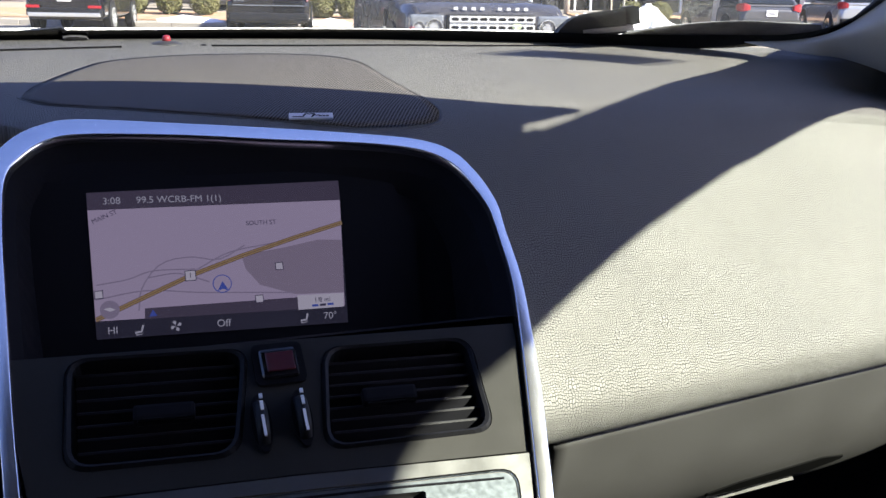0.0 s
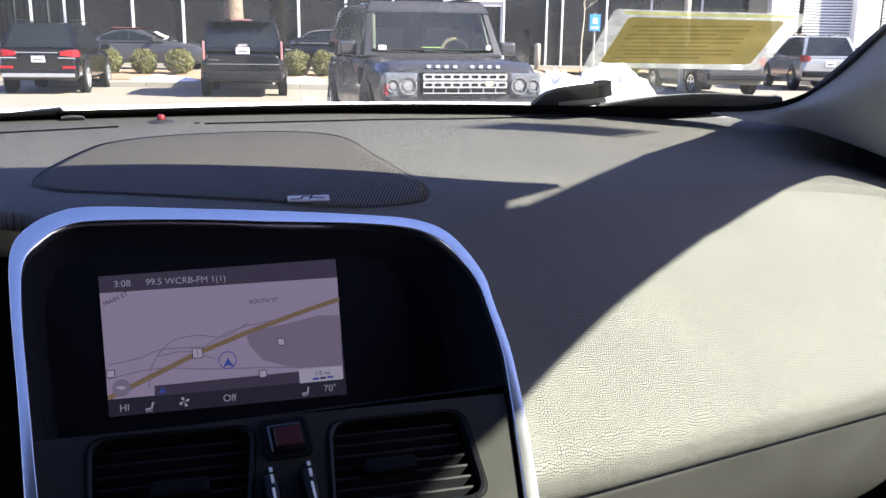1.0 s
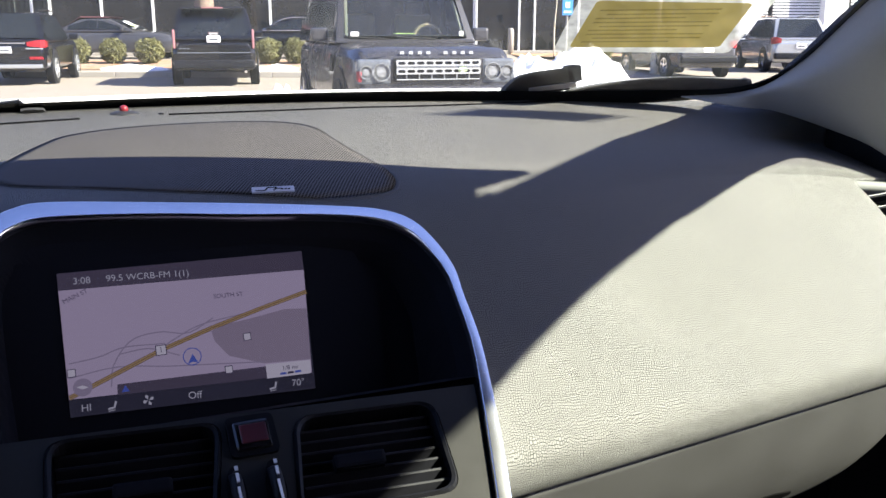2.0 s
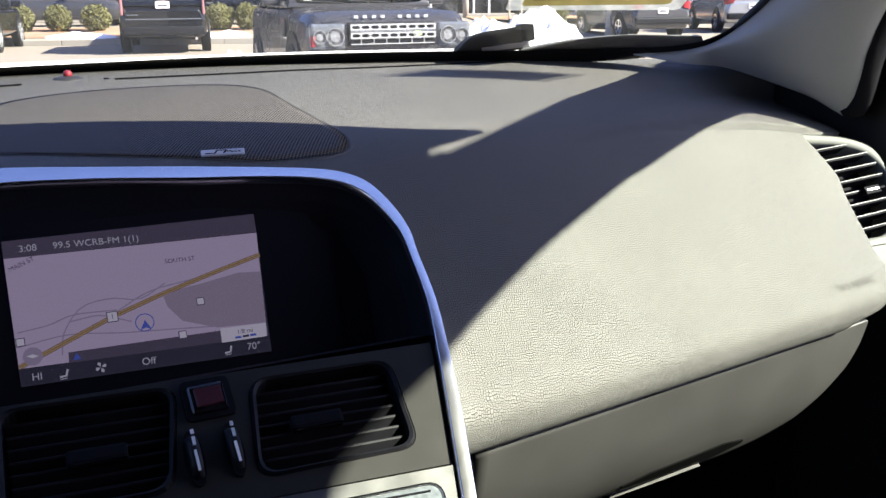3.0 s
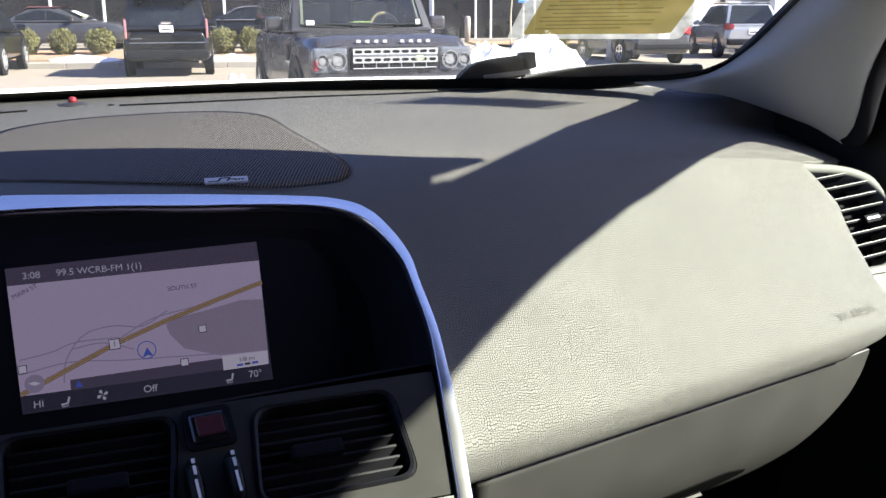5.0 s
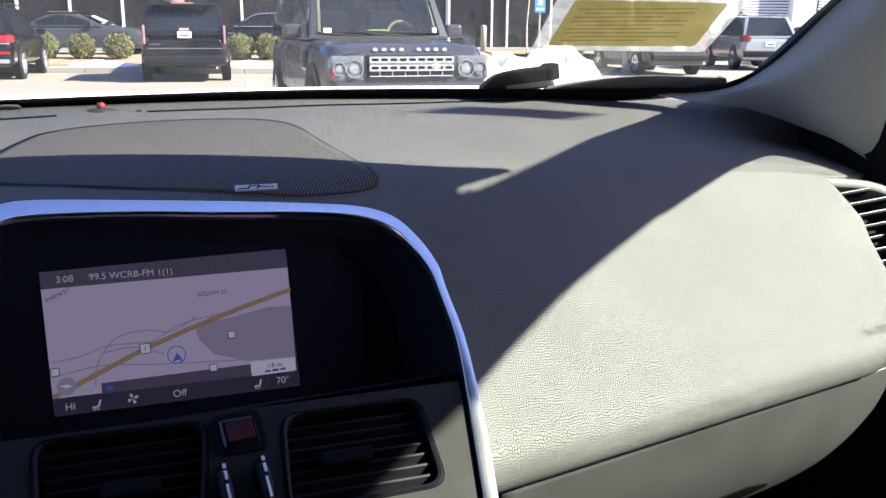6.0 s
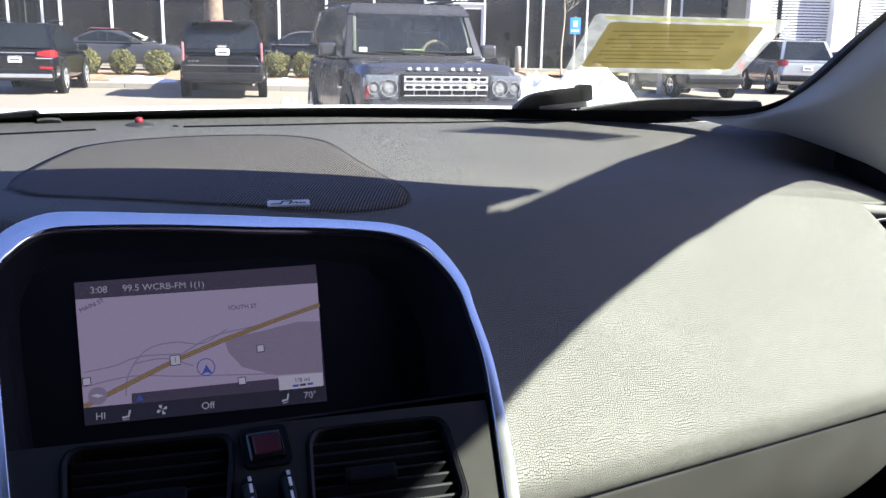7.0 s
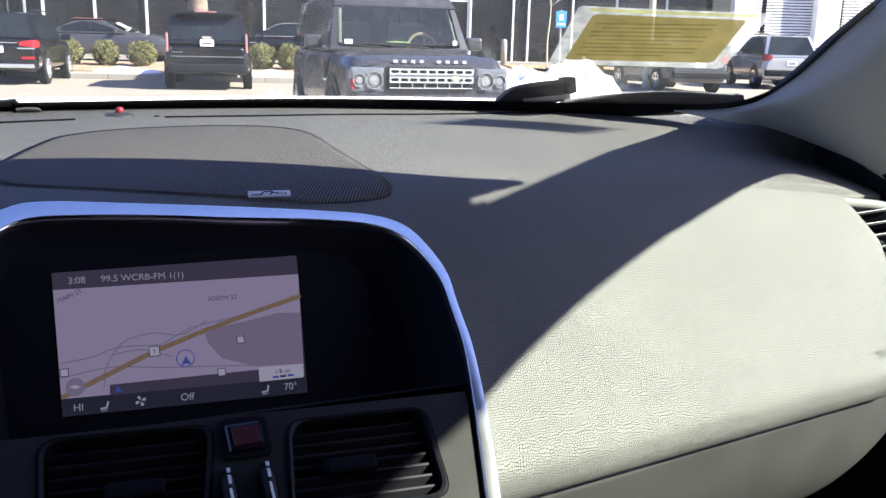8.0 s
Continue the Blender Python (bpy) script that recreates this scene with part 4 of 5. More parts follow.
def wiper_arm(name, line, half, parent, d=-0.003, material=None):
    """A flat tapered bar lying along the outside of the glass, square to its line: half its height at each point."""
    pts = smooth_line([(x, z, h) for (x, z), h in zip(line, half)], 20)
    rings = []
    for p in pts:
        h, g = p.z, p.z * 0.8
        rings.append([off_glass(p.x - 0.9 * h, p.y + h, d), off_glass(p.x + 0.9 * h, p.y - h, d), off_glass(p.x + 0.9 * g, p.y - g - 0.003, d - 0.006), off_glass(p.x - 0.9 * g, p.y + g - 0.003, d - 0.006)])
    return part(name, loft(rings), material or M_RUBBER, parent, smooth=False)


part("smear", glass_quad(((0.560, 1.335), (0.600, 1.335), (0.592, 1.272), (0.556, 1.272)), 0.0015), film("dusty_smear", (0.55, 0.55, 0.45), 0.90, 0.5, 25), windscreen, "dusty smear on the glass")
wiper = thing("wiper", "black windscreen wiper arm and blade resting on the glass", "wiper", group="windscreen wipers")
wiper_arm("arm", ((0.498, 1.2715), (0.504, 1.2795), (0.512, 1.2830), (0.527, 1.2865), (0.548, 1.2915)), (0.0030, 0.0100, 0.0135, 0.0150, 0.0142), wiper, -0.003, surf("dusty_wiper_arm", (0.055, 0.055, 0.053), 0.7, var=0.4, scale=90, spec=0.3))
wiper_arm("end_cap", ((0.5445, 1.2945), (0.550, 1.2960), (0.5555, 1.2972)), (0.0108, 0.0112, 0.0095), wiper, -0.005)
wiper_arm("link", ((0.520, 1.2775), (0.540, 1.2815), (0.560, 1.2850)), (0.0025, 0.0030, 0.0030), wiper, -0.001, M_BADGE)
wiper_arm("blade", ((0.562, 1.2745), (0.601, 1.2815), (0.643, 1.2862), (0.6755, 1.2890), (0.690, 1.2935)), (0.0030, 0.0085, 0.0108, 0.0075, 0.0025), wiper, -0.001, surf("dusty_blade_rubber", (0.15, 0.15, 0.14), 0.8, var=0.4, scale=60, spec=0.2))
wiper2 = thing("wiper", "black windscreen wiper arm and blade resting on the glass", "wiper", group="windscreen wipers")
wiper_arm("arm", ((-0.16, 1.264), (-0.10, 1.2675), (-0.075, 1.2695), (-0.050, 1.2715)), (0.003, 0.0035, 0.0045, 0.0050), wiper2)
wiper_arm("end_cap", ((-0.052, 1.2740), (-0.042, 1.2748), (-0.030, 1.2748)), (0.0036, 0.0040, 0.0030), wiper2, 0.010, surf("grey_wiper_cap", (0.085, 0.085, 0.09), 0.7, var=0.5, scale=300, spec=0.2))


def hood(u, v):
    x = -0.80 + 1.6 * u
    y0 = 1.215 - 0.29 * (x - 0.05) ** 2 - 0.5 * (x - 0.05) ** 4
    return Vector((x, y0 + 1.0 * v, 1.2754 - 0.045 * v - 0.16 * v * v))


bonnet = thing("bonnet", "pale silver painted bonnet of the car", "bonnet", kind="structure")
ob = part("panel", sheet(hood, 24, 12), M_PAINT_OWN, bonnet, smooth=True)
so = ob.modifiers.new("thick", "SOLIDIFY")
so.thickness, so.offset = 0.01, -1

# ---- outdoors ----
MO = Matrix.Translation((-0.141, 0.1, 0)) @ Matrix.Rotation(radians(-29.2), 4, "Z")
M_ASPHALT = surf("sunlit_asphalt", (0.235, 0.204, 0.168), 0.9, var=0.15, scale=1.5, bump=0.3, bscale=60)
M_KERB = surf("kerb_stone", (0.30, 0.28, 0.25), 0.85, var=0.1, scale=4)
M_MULCH = surf("tan_mulch", (0.30, 0.18, 0.10), 0.95, var=0.3, scale=6, bump=0.5, bscale=40)
M_SNOW = surf("old_snow", (0.85, 0.85, 0.87), 0.8, var=0.05, scale=3, bump=0.4, bscale=12, bdist=0.02)
M_LEAF = surf("olive_leaf", (0.120, 0.116, 0.036), 0.65, var=0.35, scale=5)
M_BARK = surf("bark", (0.17, 0.125, 0.095), 0.9, var=0.5, scale=5, bump=0.9, bscale=22, bdist=0.03, stretch=(1, 1, 0.12))
# strong tone variation paints mottled reflections into the facade panes
M_DGLASS = surf("dark_facade_glass", (0.012, 0.0118, 0.012), 0.03, var=0.7, scale=0.9, spec=0.5)
M_MULLION = surf("white_mullion", (0.6, 0.61, 0.63), 0.4, var=0.04, scale=8)
M_WALLW = surf("white_cladding", (0.75, 0.75, 0.76), 0.6, var=0.04, scale=2)
M_DARKWALL = surf("dark_cladding", (0.05, 0.05, 0.055), 0.6, var=0.15, scale=2)

ground = thing("ground", "sunlit pale asphalt car park stretching to the horizon", "ground", kind="structure")


def land(u, v):
    fs = [-600, -60, -10, 0, 8, 16, 22, 25.9, 26.0, 26.15, 27, 29.5, 31, 36, 45, 80, 250, 1500]
    zs = [0, 0, 0, 0, 0, 0, 0, 0, 0.0, 0.14, 0.22, 0.34, 0.36, 0.36, 0.36, 0.3, 0, 0]
    k = round(v * 17)
    r = (u - 0.5) * 2
    rr = 900 * r**3 + 40 * r
    z = zs[k] if rr < 4 else zs[k] * max(0.0, 1 - (rr - 4) / 3)
    return MO @ Vector((rr, fs[k], z))


part("asphalt", sheet(land, 60, 17), M_ASPHALT, ground)
kerb = thing("kerb", "pale stone kerb edging the planted strip", "kerb", kind="structure")
for k in range(14):
    part("kerb_stone", boxed((-16.0 + 1.5 * k, 26.05, 0.075), (1.488, 0.18, 0.17), 0.02, 2, MO), M_KERB, kerb)
bed = thing("planting_bed", "tan mulch planting bed behind the kerb", "planting bed", kind="structure")
part("mulch", sheet(lambda u, v: MO @ Vector((-18 + 22 * u, 26.6 + 3.2 * v, 0.20 + 0.16 * v + 0.03 * noise.noise((u * 60, v * 9, 0)))), 60, 10), M_MULCH, bed)


def bush(name, r, f, z, w, h):
    b = thing(name, "rounded olive green clipped shrub in the mulch", "shrub", MO @ Matrix.Translation((r, f, z)), group="shrubs along the kerb")
    part("stem", tube([(0, 0, 0), (0.02, 0, h * 0.5)], [0.03, 0.015], 6), M_BARK, b)
    rnd = random.Random(int(abs(r) * 100))
    bm = bmesh.new()
    for k in range(4400):
        a, t = rnd.random() * 6.2832, rnd.random()
        q = math.acos(1 - 2 * t)
        rad = (0.66 + 0.36 * rnd.random()) * (1 + 0.22 * noise.noise((math.cos(a) * 2.2 + r, math.sin(a) * 2.2, q * 3)))
        p = Vector((math.sin(q) * math.cos(a) * w / 2 * rad, math.sin(q) * math.sin(a) * w / 2 * rad, h * 0.47 + math.cos(q) * h * 0.50 * rad))
        n = Vector((rnd.uniform(-1, 1), rnd.uniform(-1, 1), rnd.uniform(-0.3, 1))).normalized()
        t1 = n.orthogonal().normalized() * 0.015
        t2 = n.cross(t1).normalized() * 0.036
        bm.faces.new([bm.verts.new(p + d) for d in (-t1, t2 * 0.9, t1, -t2)])
    part("foliage", bm, M_LEAF, b)
    return b


for r, w in ((-11.3, 0.80), (-10.2, 0.78), (-9.05, 0.92), (-5.3, 0.9), (-4.45, 0.8)):
    bush("shrub", r, 28.6, 0.29, w, 0.82)
for r in (4.9, 5.9):
    bush("shrub", r, 32.6, 0.24, 0.9, 0.75)


# cars
def pane_from(bm, a, b, c2, d, inset=0.06, lift=None):
    q = [Vector(p) for p in (a, b, c2, d)]
    c = sum(q, Vector()) / 4
    q = [p.lerp(c, inset) + (lift or Vector()) for p in q]
    bm.faces.new([bm.verts.new(p) for p in q])
    return bm


def ring_body(y, zb, zt, hw, shoulder=0.10):
    pts = [(-hw * 0.90, zb), (-hw * 0.985, zb + 0.10), (-hw, zb + (zt - zb) * 0.55), (-hw * 0.975, zt - shoulder), (-hw * 0.90, zt - 0.02), (-hw * 0.6, zt), (hw * 0.6, zt), (hw * 0.90, zt - 0.02), (hw * 0.975, zt - shoulder), (hw, zb + (zt - zb) * 0.55), (hw * 0.985, zb + 0.10), (hw * 0.90, zb)]
    return [Vector((x, y, z)) for x, z in pts]


def make_wheel(parent, x, y, r, rim_mat):
    sgn = 1 if x > 0 else -1
    m = Matrix.Translation((x, y, r))
    w = part("wheel", lathe([(r * 0.62, -0.10), (r * 0.95, -0.11), (r, -0.07), (r, 0.07), (r * 0.95, 0.11), (r * 0.62, 0.10)], 28, m=m), M_RUBBER, parent, "black tyre", smooth=False)
    bm = disc(r * 0.62, 0.05, 24, m=m @ Matrix.Rotation(radians(90 * sgn), 4, "Y") @ Matrix.Translation((0, 0, 0.085)))
    part("rim_well", bm, M_BLACK, w)
    bm = bmesh.new()
    for k in range(5):
        mm = m @ Matrix.Rotation(k * 1.2566, 4, "X")
        box(bm, (sgn * 0.10, 0, r * 0.32), (0.03, r * 0.16, r * 0.6), 0.008, 1, mm)
    rimr = [(r * 0.56, sgn * 0.09), (r * 0.56, sgn * 0.112), (r * 0.65, sgn * 0.112), (r * 0.65, sgn * 0.09)]
    lathe(rimr + rimr[:1], 24, bm=bm, m=m)
    part("rim", bm, rim_mat, w, "silver alloy rim")
    return w


def make_car(name, label, m, L, Wd, H, belt, hood_z, cab, body_mat, glass_mat, wr=0.36, ground_z=0.3, rim_mat=None, boxy=0.0, group="parked cars", open_front=None):
    """cab: y of the screen foot, roof front, roof rear, tailgate foot. The nose points along +y."""
    car = thing(name, label, "car", m, group)
    hw = Wd / 2
    y0, y1 = -L / 2, L / 2
    ys, yf, yr, yt = cab
    st = [(y0, ground_z + 0.12, belt - 0.10, hw * 0.86), (y0 + 0.10, ground_z + 0.02, belt - 0.02, hw * 0.95), (y0 + 0.5, ground_z, belt, hw), (yt * 0.5, ground_z, belt, hw), (0, ground_z, belt, hw), (ys, ground_z, belt, hw), (ys + (y1 - ys) * 0.55, ground_z, hood_z, hw), (y1 - 0.25, ground_z, hood_z - 0.06 * (1 - boxy), hw * (0.95 + 0.03 * boxy)), (y1 - 0.05, ground_z + 0.03, hood_z - 0.13 + 0.05 * boxy, hw * (0.86 + 0.08 * boxy)), (y1, ground_z + 0.10, hood_z - 0.22 + 0.08 * boxy, hw * (0.76 + 0.14 * boxy))]
    body = part("body", loft([ring_body(*s) for s in st]), body_mat, car, smooth=True)
    bv = body.modifiers.new("round", "BEVEL")
    bv.width, bv.segments, bv.limit_method, bv.harden_normals = 0.07, 3, "ANGLE", True
    bw, rw = hw * 0.95, hw * 0.76 + hw * 0.06 * boxy

    def gring(y, z, w_top):
        return [Vector((-bw, y, belt - 0.02)), Vector((-bw * 0.99, y, belt + 0.02)), Vector((-w_top, y, max(z - 0.04, belt + 0.025))), Vector((-w_top * 0.9, y, z)), Vector((w_top * 0.9, y, z)), Vector((w_top, y, max(z - 0.04, belt + 0.025))), Vector((bw * 0.99, y, belt + 0.02)), Vector((bw, y, belt - 0.02))]

    gs = [gring(yt, belt + 0.03, bw * 0.97), gring(yr, H - 0.03, rw), gring((yr + yf) / 2, H, rw), gring(yf, H - 0.04, rw), gring(ys, belt + 0.03, bw * 0.97)]
    shell = loft(gs)
    if open_front:
        bmesh.ops.delete(shell, geom=[f for f in shell.faces if len(f.verts) == 4 and all(abs(v.co.x) < rw * 1.3 and v.co.y > yf - 0.01 and v.co.z > belt + 0.02 for v in f.verts) and abs(f.calc_center_median().x) < 0.1 and f.calc_area() > 0.05], context="FACES_ONLY")
    roof = part("roof", shell, body_mat, car, smooth=True)
    bv = roof.modifiers.new("round", "BEVEL")
    bv.width, bv.segments, bv.limit_method, bv.harden_normals = 0.07, 3, "ANGLE", True

    def side(y):
        if y > yf:
            t = (ys - y) / (ys - yf)
        elif y < yr:
            t = (y - yt) / (yr - yt)
        else:
            t = 1.0
        return belt + 0.03 + (H - 0.05 - belt - 0.03) * t, bw * 0.985 + (rw - bw * 0.985) * t

    cuts = [yt + (yr - yt) * 0.45, (yr * 2 + yf) / 3 * 0.9 + 0.1 * yr, (yr + 2 * yf) / 3 * 0.6 + 0.4 * (yr + yf) / 2, ys - (ys - yf) * 0.25]
    for sx in (-1, 1):
        for a, b in zip(cuts, cuts[1:]):
            za, wa = side(a)
            zb, wb = side(b)
            lift = Vector((sx * 0.012, 0, 0.004))
            pts = (Vector((sx * bw * 0.985, a, belt + 0.05)), Vector((sx * bw * 0.985, b, belt + 0.05)), Vector((sx * wb, b, zb - 0.03)), Vector((sx * wa, a, za - 0.03)))
            part("side_window", pane_from(bmesh.new(), *pts, inset=0.05, lift=lift), glass_mat, car, "dark side window")
    n1 = Vector((0, H - belt, ys - yf)).normalized() * 0.012
    pts = (Vector((-bw * 0.93, ys, belt + 0.05)), Vector((bw * 0.93, ys, belt + 0.05)), Vector((rw * 0.9, yf, H - 0.04)), Vector((-rw * 0.9, yf, H - 0.04)))
    car["ws"] = 1
    part("front_screen", pane_from(bmesh.new(), *pts, inset=0.06, lift=n1), open_front or glass_mat, car, "tinted windscreen")
    n2 = Vector((0, -(H - belt), yr - yt + 0.01)).normalized() * 0.012
    pts = (Vector((-bw * 0.93, yt, belt + 0.05)), Vector((bw * 0.93, yt, belt + 0.05)), Vector((rw * 0.9, yr, H - 0.04)), Vector((-rw * 0.9, yr, H - 0.04)))
    part("rear_screen", pane_from(bmesh.new(), *pts, inset=0.07, lift=n2), glass_mat, car, "tinted rear screen")
    del car["ws"]
    for sx in (-1, 1):
        for y in (y0 + L * 0.19, y1 - L * 0.185):
            part("wheel_arch", disc(wr * 1.16, 0.05, 24, m=Matrix.Translation((sx * (hw + 0.006), y, wr + 0.02)) @ Matrix.Rotation(radians(90 * sx), 4, "Y")), M_BLACK, car)
            make_wheel(car, sx * (hw - 0.085), y, wr, rim_mat or M_CHROME)
        mm = Matrix.Translation((sx * (hw + 0.10), ys - 0.28, belt + 0.09))
        part("door_mirror", boxed((0, 0, 0), (0.22, 0.12, 0.17), 0.04, 2, mm), body_mat, car)
    return car


M_FOOT = surf("pale_trim_cover", (0.16, 0.157, 0.145), 0.6, var=0.06, scale=30)
M_CARBLACK = surf("black_car_paint", (0.006, 0.006, 0.008), 0.12, var=0.2, scale=2, coat=0.5, spec=0.3)
M_CARNAVY = surf("dark_blue_grey_paint", (0.034, 0.033, 0.038), 0.26, var=0.2, scale=2, coat=0.35, spec=0.35)
M_CARGREY = surf("grey_car_paint", (0.060, 0.060, 0.068), 0.24, metal=0.3, var=0.08, scale=2, coat=0.4)
M_CARSILVER = surf("silver_car_paint", (0.42, 0.43, 0.45), 0.22, metal=0.6, var=0.05, scale=2, coat=0.8)
M_CARGLASS = surf("dark_car_glass", (0.012, 0.014, 0.016), 0.05, var=0.3, scale=1.5)
M_CARGLASS2 = surf("dusty_car_glass", (0.030, 0.033, 0.031), 0.10, var=0.4, scale=2.2)
M_TAIL = surf("tail_lamp_red", (0.25, 0.010, 0.014), 0.2, var=0.35, scale=12)
M_TAILPALE = surf("pale_red_lens", (0.27, 0.125, 0.135), 0.25, var=0.2, scale=14)
M_LAMPBOX = surf("lamp_housing", (0.115, 0.125, 0.145), 0.2, metal=0.2, var=0.3, scale=20)
M_LAMP = surf("clear_lamp", (0.50, 0.52, 0.55), 0.14, metal=0.6, var=0.15, scale=15)
M_LENS = surf("dull_lamp_glass", (0.27, 0.28, 0.30), 0.18, metal=0.5, var=0.45, scale=22)
M_PLATE = surf("number_plate", (0.75, 0.72, 0.72), 0.5, var=0.05, scale=10)
M_REDTOP = surf("dark_red_cloth_top", (0.075, 0.022, 0.026), 0.85, var=0.1, scale=10)


def at_out(r, f, deg, z=0.0):
    """Outdoor place: across and ahead of the view, and the nose's turn to the left from straight away."""
    return MO @ Matrix.Translation((r, f, z)) @ Matrix.Rotation(radians(deg), 4, "Z")


def tail(car, L, Wd, z, h, w, plate_z, zb=0.45, lens=None):
    y = -L / 2
    for sx in (-1, 1):
        if w < 0.1:
            lamp = boxed((sx * (Wd * 0.465 - w / 2), y + 0.06, z), (w, 0.16, h), 0.045, 3)
        else:
            xo = Wd * 0.475
            rows = [(xo - w, 0.30, 0.5, -0.02), (xo - w * 0.6, 0.38, 0.8, -0.02), (xo - w * 0.25, 0.48, 1.0, 0.0), (xo, 0.50, 0.95, 0.07), (xo + 0.012, 0.42, 0.75, 0.24), (xo + 0.006, 0.25, 0.35, 0.36)]
            lamp = loft([[Vector((sx * x, y + fy, z - h * lo)), Vector((sx * x, y + fy, z + h * hi * 0.5)), Vector((sx * x * 0.97, y + fy + 0.10, z + h * hi * 0.5)), Vector((sx * x * 0.97, y + fy + 0.10, z - h * lo))] for x, lo, hi, fy in rows])
        part("tail_lamp", lamp, lens or M_TAIL, car, "red tail lamp")
    pl = part("number_plate", boxed((0, y - 0.012, plate_z), (0.32, 0.02, 0.16), 0.01, 1), M_PLATE, car, "pale number plate")
    part("plate_bar", boxed((0, y - 0.024, plate_z - 0.01), (0.22, 0.004, 0.045)), M_LAMPBOX, pl)
    part("bumper", boxed((0, y - 0.02, zb + 0.08), (Wd * 0.92, 0.16, 0.20), 0.05, 2), M_BLACK, car, "dark rear bumper")


# estate with a squared tail, black, seen from behind
c = make_car("large_suv", "large black sport utility car seen parked, clean paint", at_out(-5.89, 24.35, 12), 5.2, 2.05, 1.89, 1.12, 1.15, (1.15, 0.45, -2.30, -2.55), M_CARBLACK, M_CARGLASS, 0.40, 0.36, boxy=0.4)
tail(c, 5.2, 2.05, 1.12, 0.46, 0.06, 1.12, lens=M_TAILPALE)
part("roof_spoiler", boxed((0, -2.50, 1.84), (1.5, 0.26, 0.05), 0.02, 2), M_CARBLACK, c)
part("high_brake_lamp", boxed((0, -2.635, 1.845), (0.5, 0.02, 0.03), 0.005, 1), M_TAILPALE, c, "red brake lamp strip")
for z, w in ((0.80, 1.7), (0.60, 1.3)):
    part("tailgate_strip", boxed((0, -2.615, z), (w, 0.02, 0.025), 0.005, 1), M_LAMPBOX, c, "grey trim strip")
for k in range(3):
    part("letter_bar", boxed((-0.78 + 0.09 * k, -2.612, 0.90), (0.06, 0.01, 0.03), 0.004, 1), M_LAMPBOX, c, "small silver lettering bar")
part("tow_cover", boxed((0.1, -2.64, 0.45), (0.34, 0.06, 0.12), 0.02, 2), M_HOOD, c)
part("exhaust_tip", tube([(0.72, -2.45, 0.36), (0.72, -2.66, 0.35)], 0.035, 10), M_CHROME, c, "chrome exhaust tip")
part("maker_emblem", boxed((0, -2.61, 1.26), (0.22, 0.02, 0.06), 0.01, 1), M_CHROME, c, "small chrome emblem")
c = make_car("suv", "black sport utility car with red tail lamps, parked", at_out(-10.95, 24.3, 12), 4.7, 1.93, 1.76, 1.06, 1.06, (1.0, 0.25, -1.75, -2.25), M_CARBLACK, M_CARGLASS, 0.39, 0.32, rim_mat=M_LAMP)
tail(c, 4.7, 1.93, 1.0, 0.18, 0.40, 0.86)
part("chrome_strip", boxed((0, -2.44, 1.02), (1.0, 0.02, 0.03), 0.005, 1), M_CHROME, c, "chrome strip")
part("bumper_plate", boxed((0, -2.44, 0.47), (1.7, 0.05, 0.10), 0.02, 2), M_CARSILVER, c, "silver bumper plate")
for sx in (-1, 1):
    part("reverse_lens", boxed((sx * 0.68, -2.40, 0.885), (0.40, 0.06, 0.03), 0.01, 1), M_LAMP, c, "pale reversing lamp strip")
    part("reflector", boxed((sx * 0.72, -2.44, 0.66), (0.32, 0.03, 0.07), 0.01, 1), M_TAIL, c, "red reflector")
    part("roof_bar", tube([(sx * 0.68, 0.3, 1.80), (sx * 0.69, -0.6, 1.83), (sx * 0.68, -1.6, 1.80)], 0.02, 6), M_BLACK, c)
c = make_car("convertible", "grey two-door convertible with a dark red cloth roof", at_out(-11.2, 31.6, -90, 0.36), 4.7, 1.82, 1.38, 0.92, 0.90, (0.95, 0.15, -0.85, -1.55), M_CARGREY, M_CARGLASS, 0.33, 0.22)
part("soft_top", loft([[Vector((x, y, z)) for x, y, z in ((-0.70, -1.5, 0.99), (-0.72, -0.85, 1.37), (-0.70, 0.12, 1.37), (0.70, 0.12, 1.37), (0.72, -0.85, 1.37), (0.70, -1.5, 0.99))], [Vector((x, y, z)) for x, y, z in ((-0.6, -1.5, 1.01), (-0.62, -0.85, 1.41), (-0.6, 0.16, 1.40), (0.6, 0.16, 1.40), (0.62, -0.85, 1.41), (0.6, -1.5, 1.01))]]), M_REDTOP, c, "dark red cloth roof")
part("price_sheet", pane_from(bmesh.new(), (0.62, 0.52, 1.20), (0.66, 0.86, 1.03), (0.15, 0.88, 1.03), (0.15, 0.52, 1.20), 0.0, Vector((0, 0.03, 0.06))), M_WHITE, c, "white price sheet")
part("price_sheet", pane_from(bmesh.new(), (0.66, 0.76, 1.08), (0.67, 0.88, 1.02), (0.25, 0.88, 1.02), (0.25, 0.76, 1.08), 0.0, Vector((0, 0.035, 0.065))), surf("lime_paper", (0.45, 0.6, 0.12), 0.6), c, "lime green price sheet")
c = make_car("sedan", "black sedan parked side-on by the building", at_out(-5.0, 32.0, 90, 0.36), 4.7, 1.82, 1.42, 0.93, 0.92, (1.0, 0.2, -0.95, -1.75), M_CARBLACK, M_CARGLASS, 0.33, 0.22)
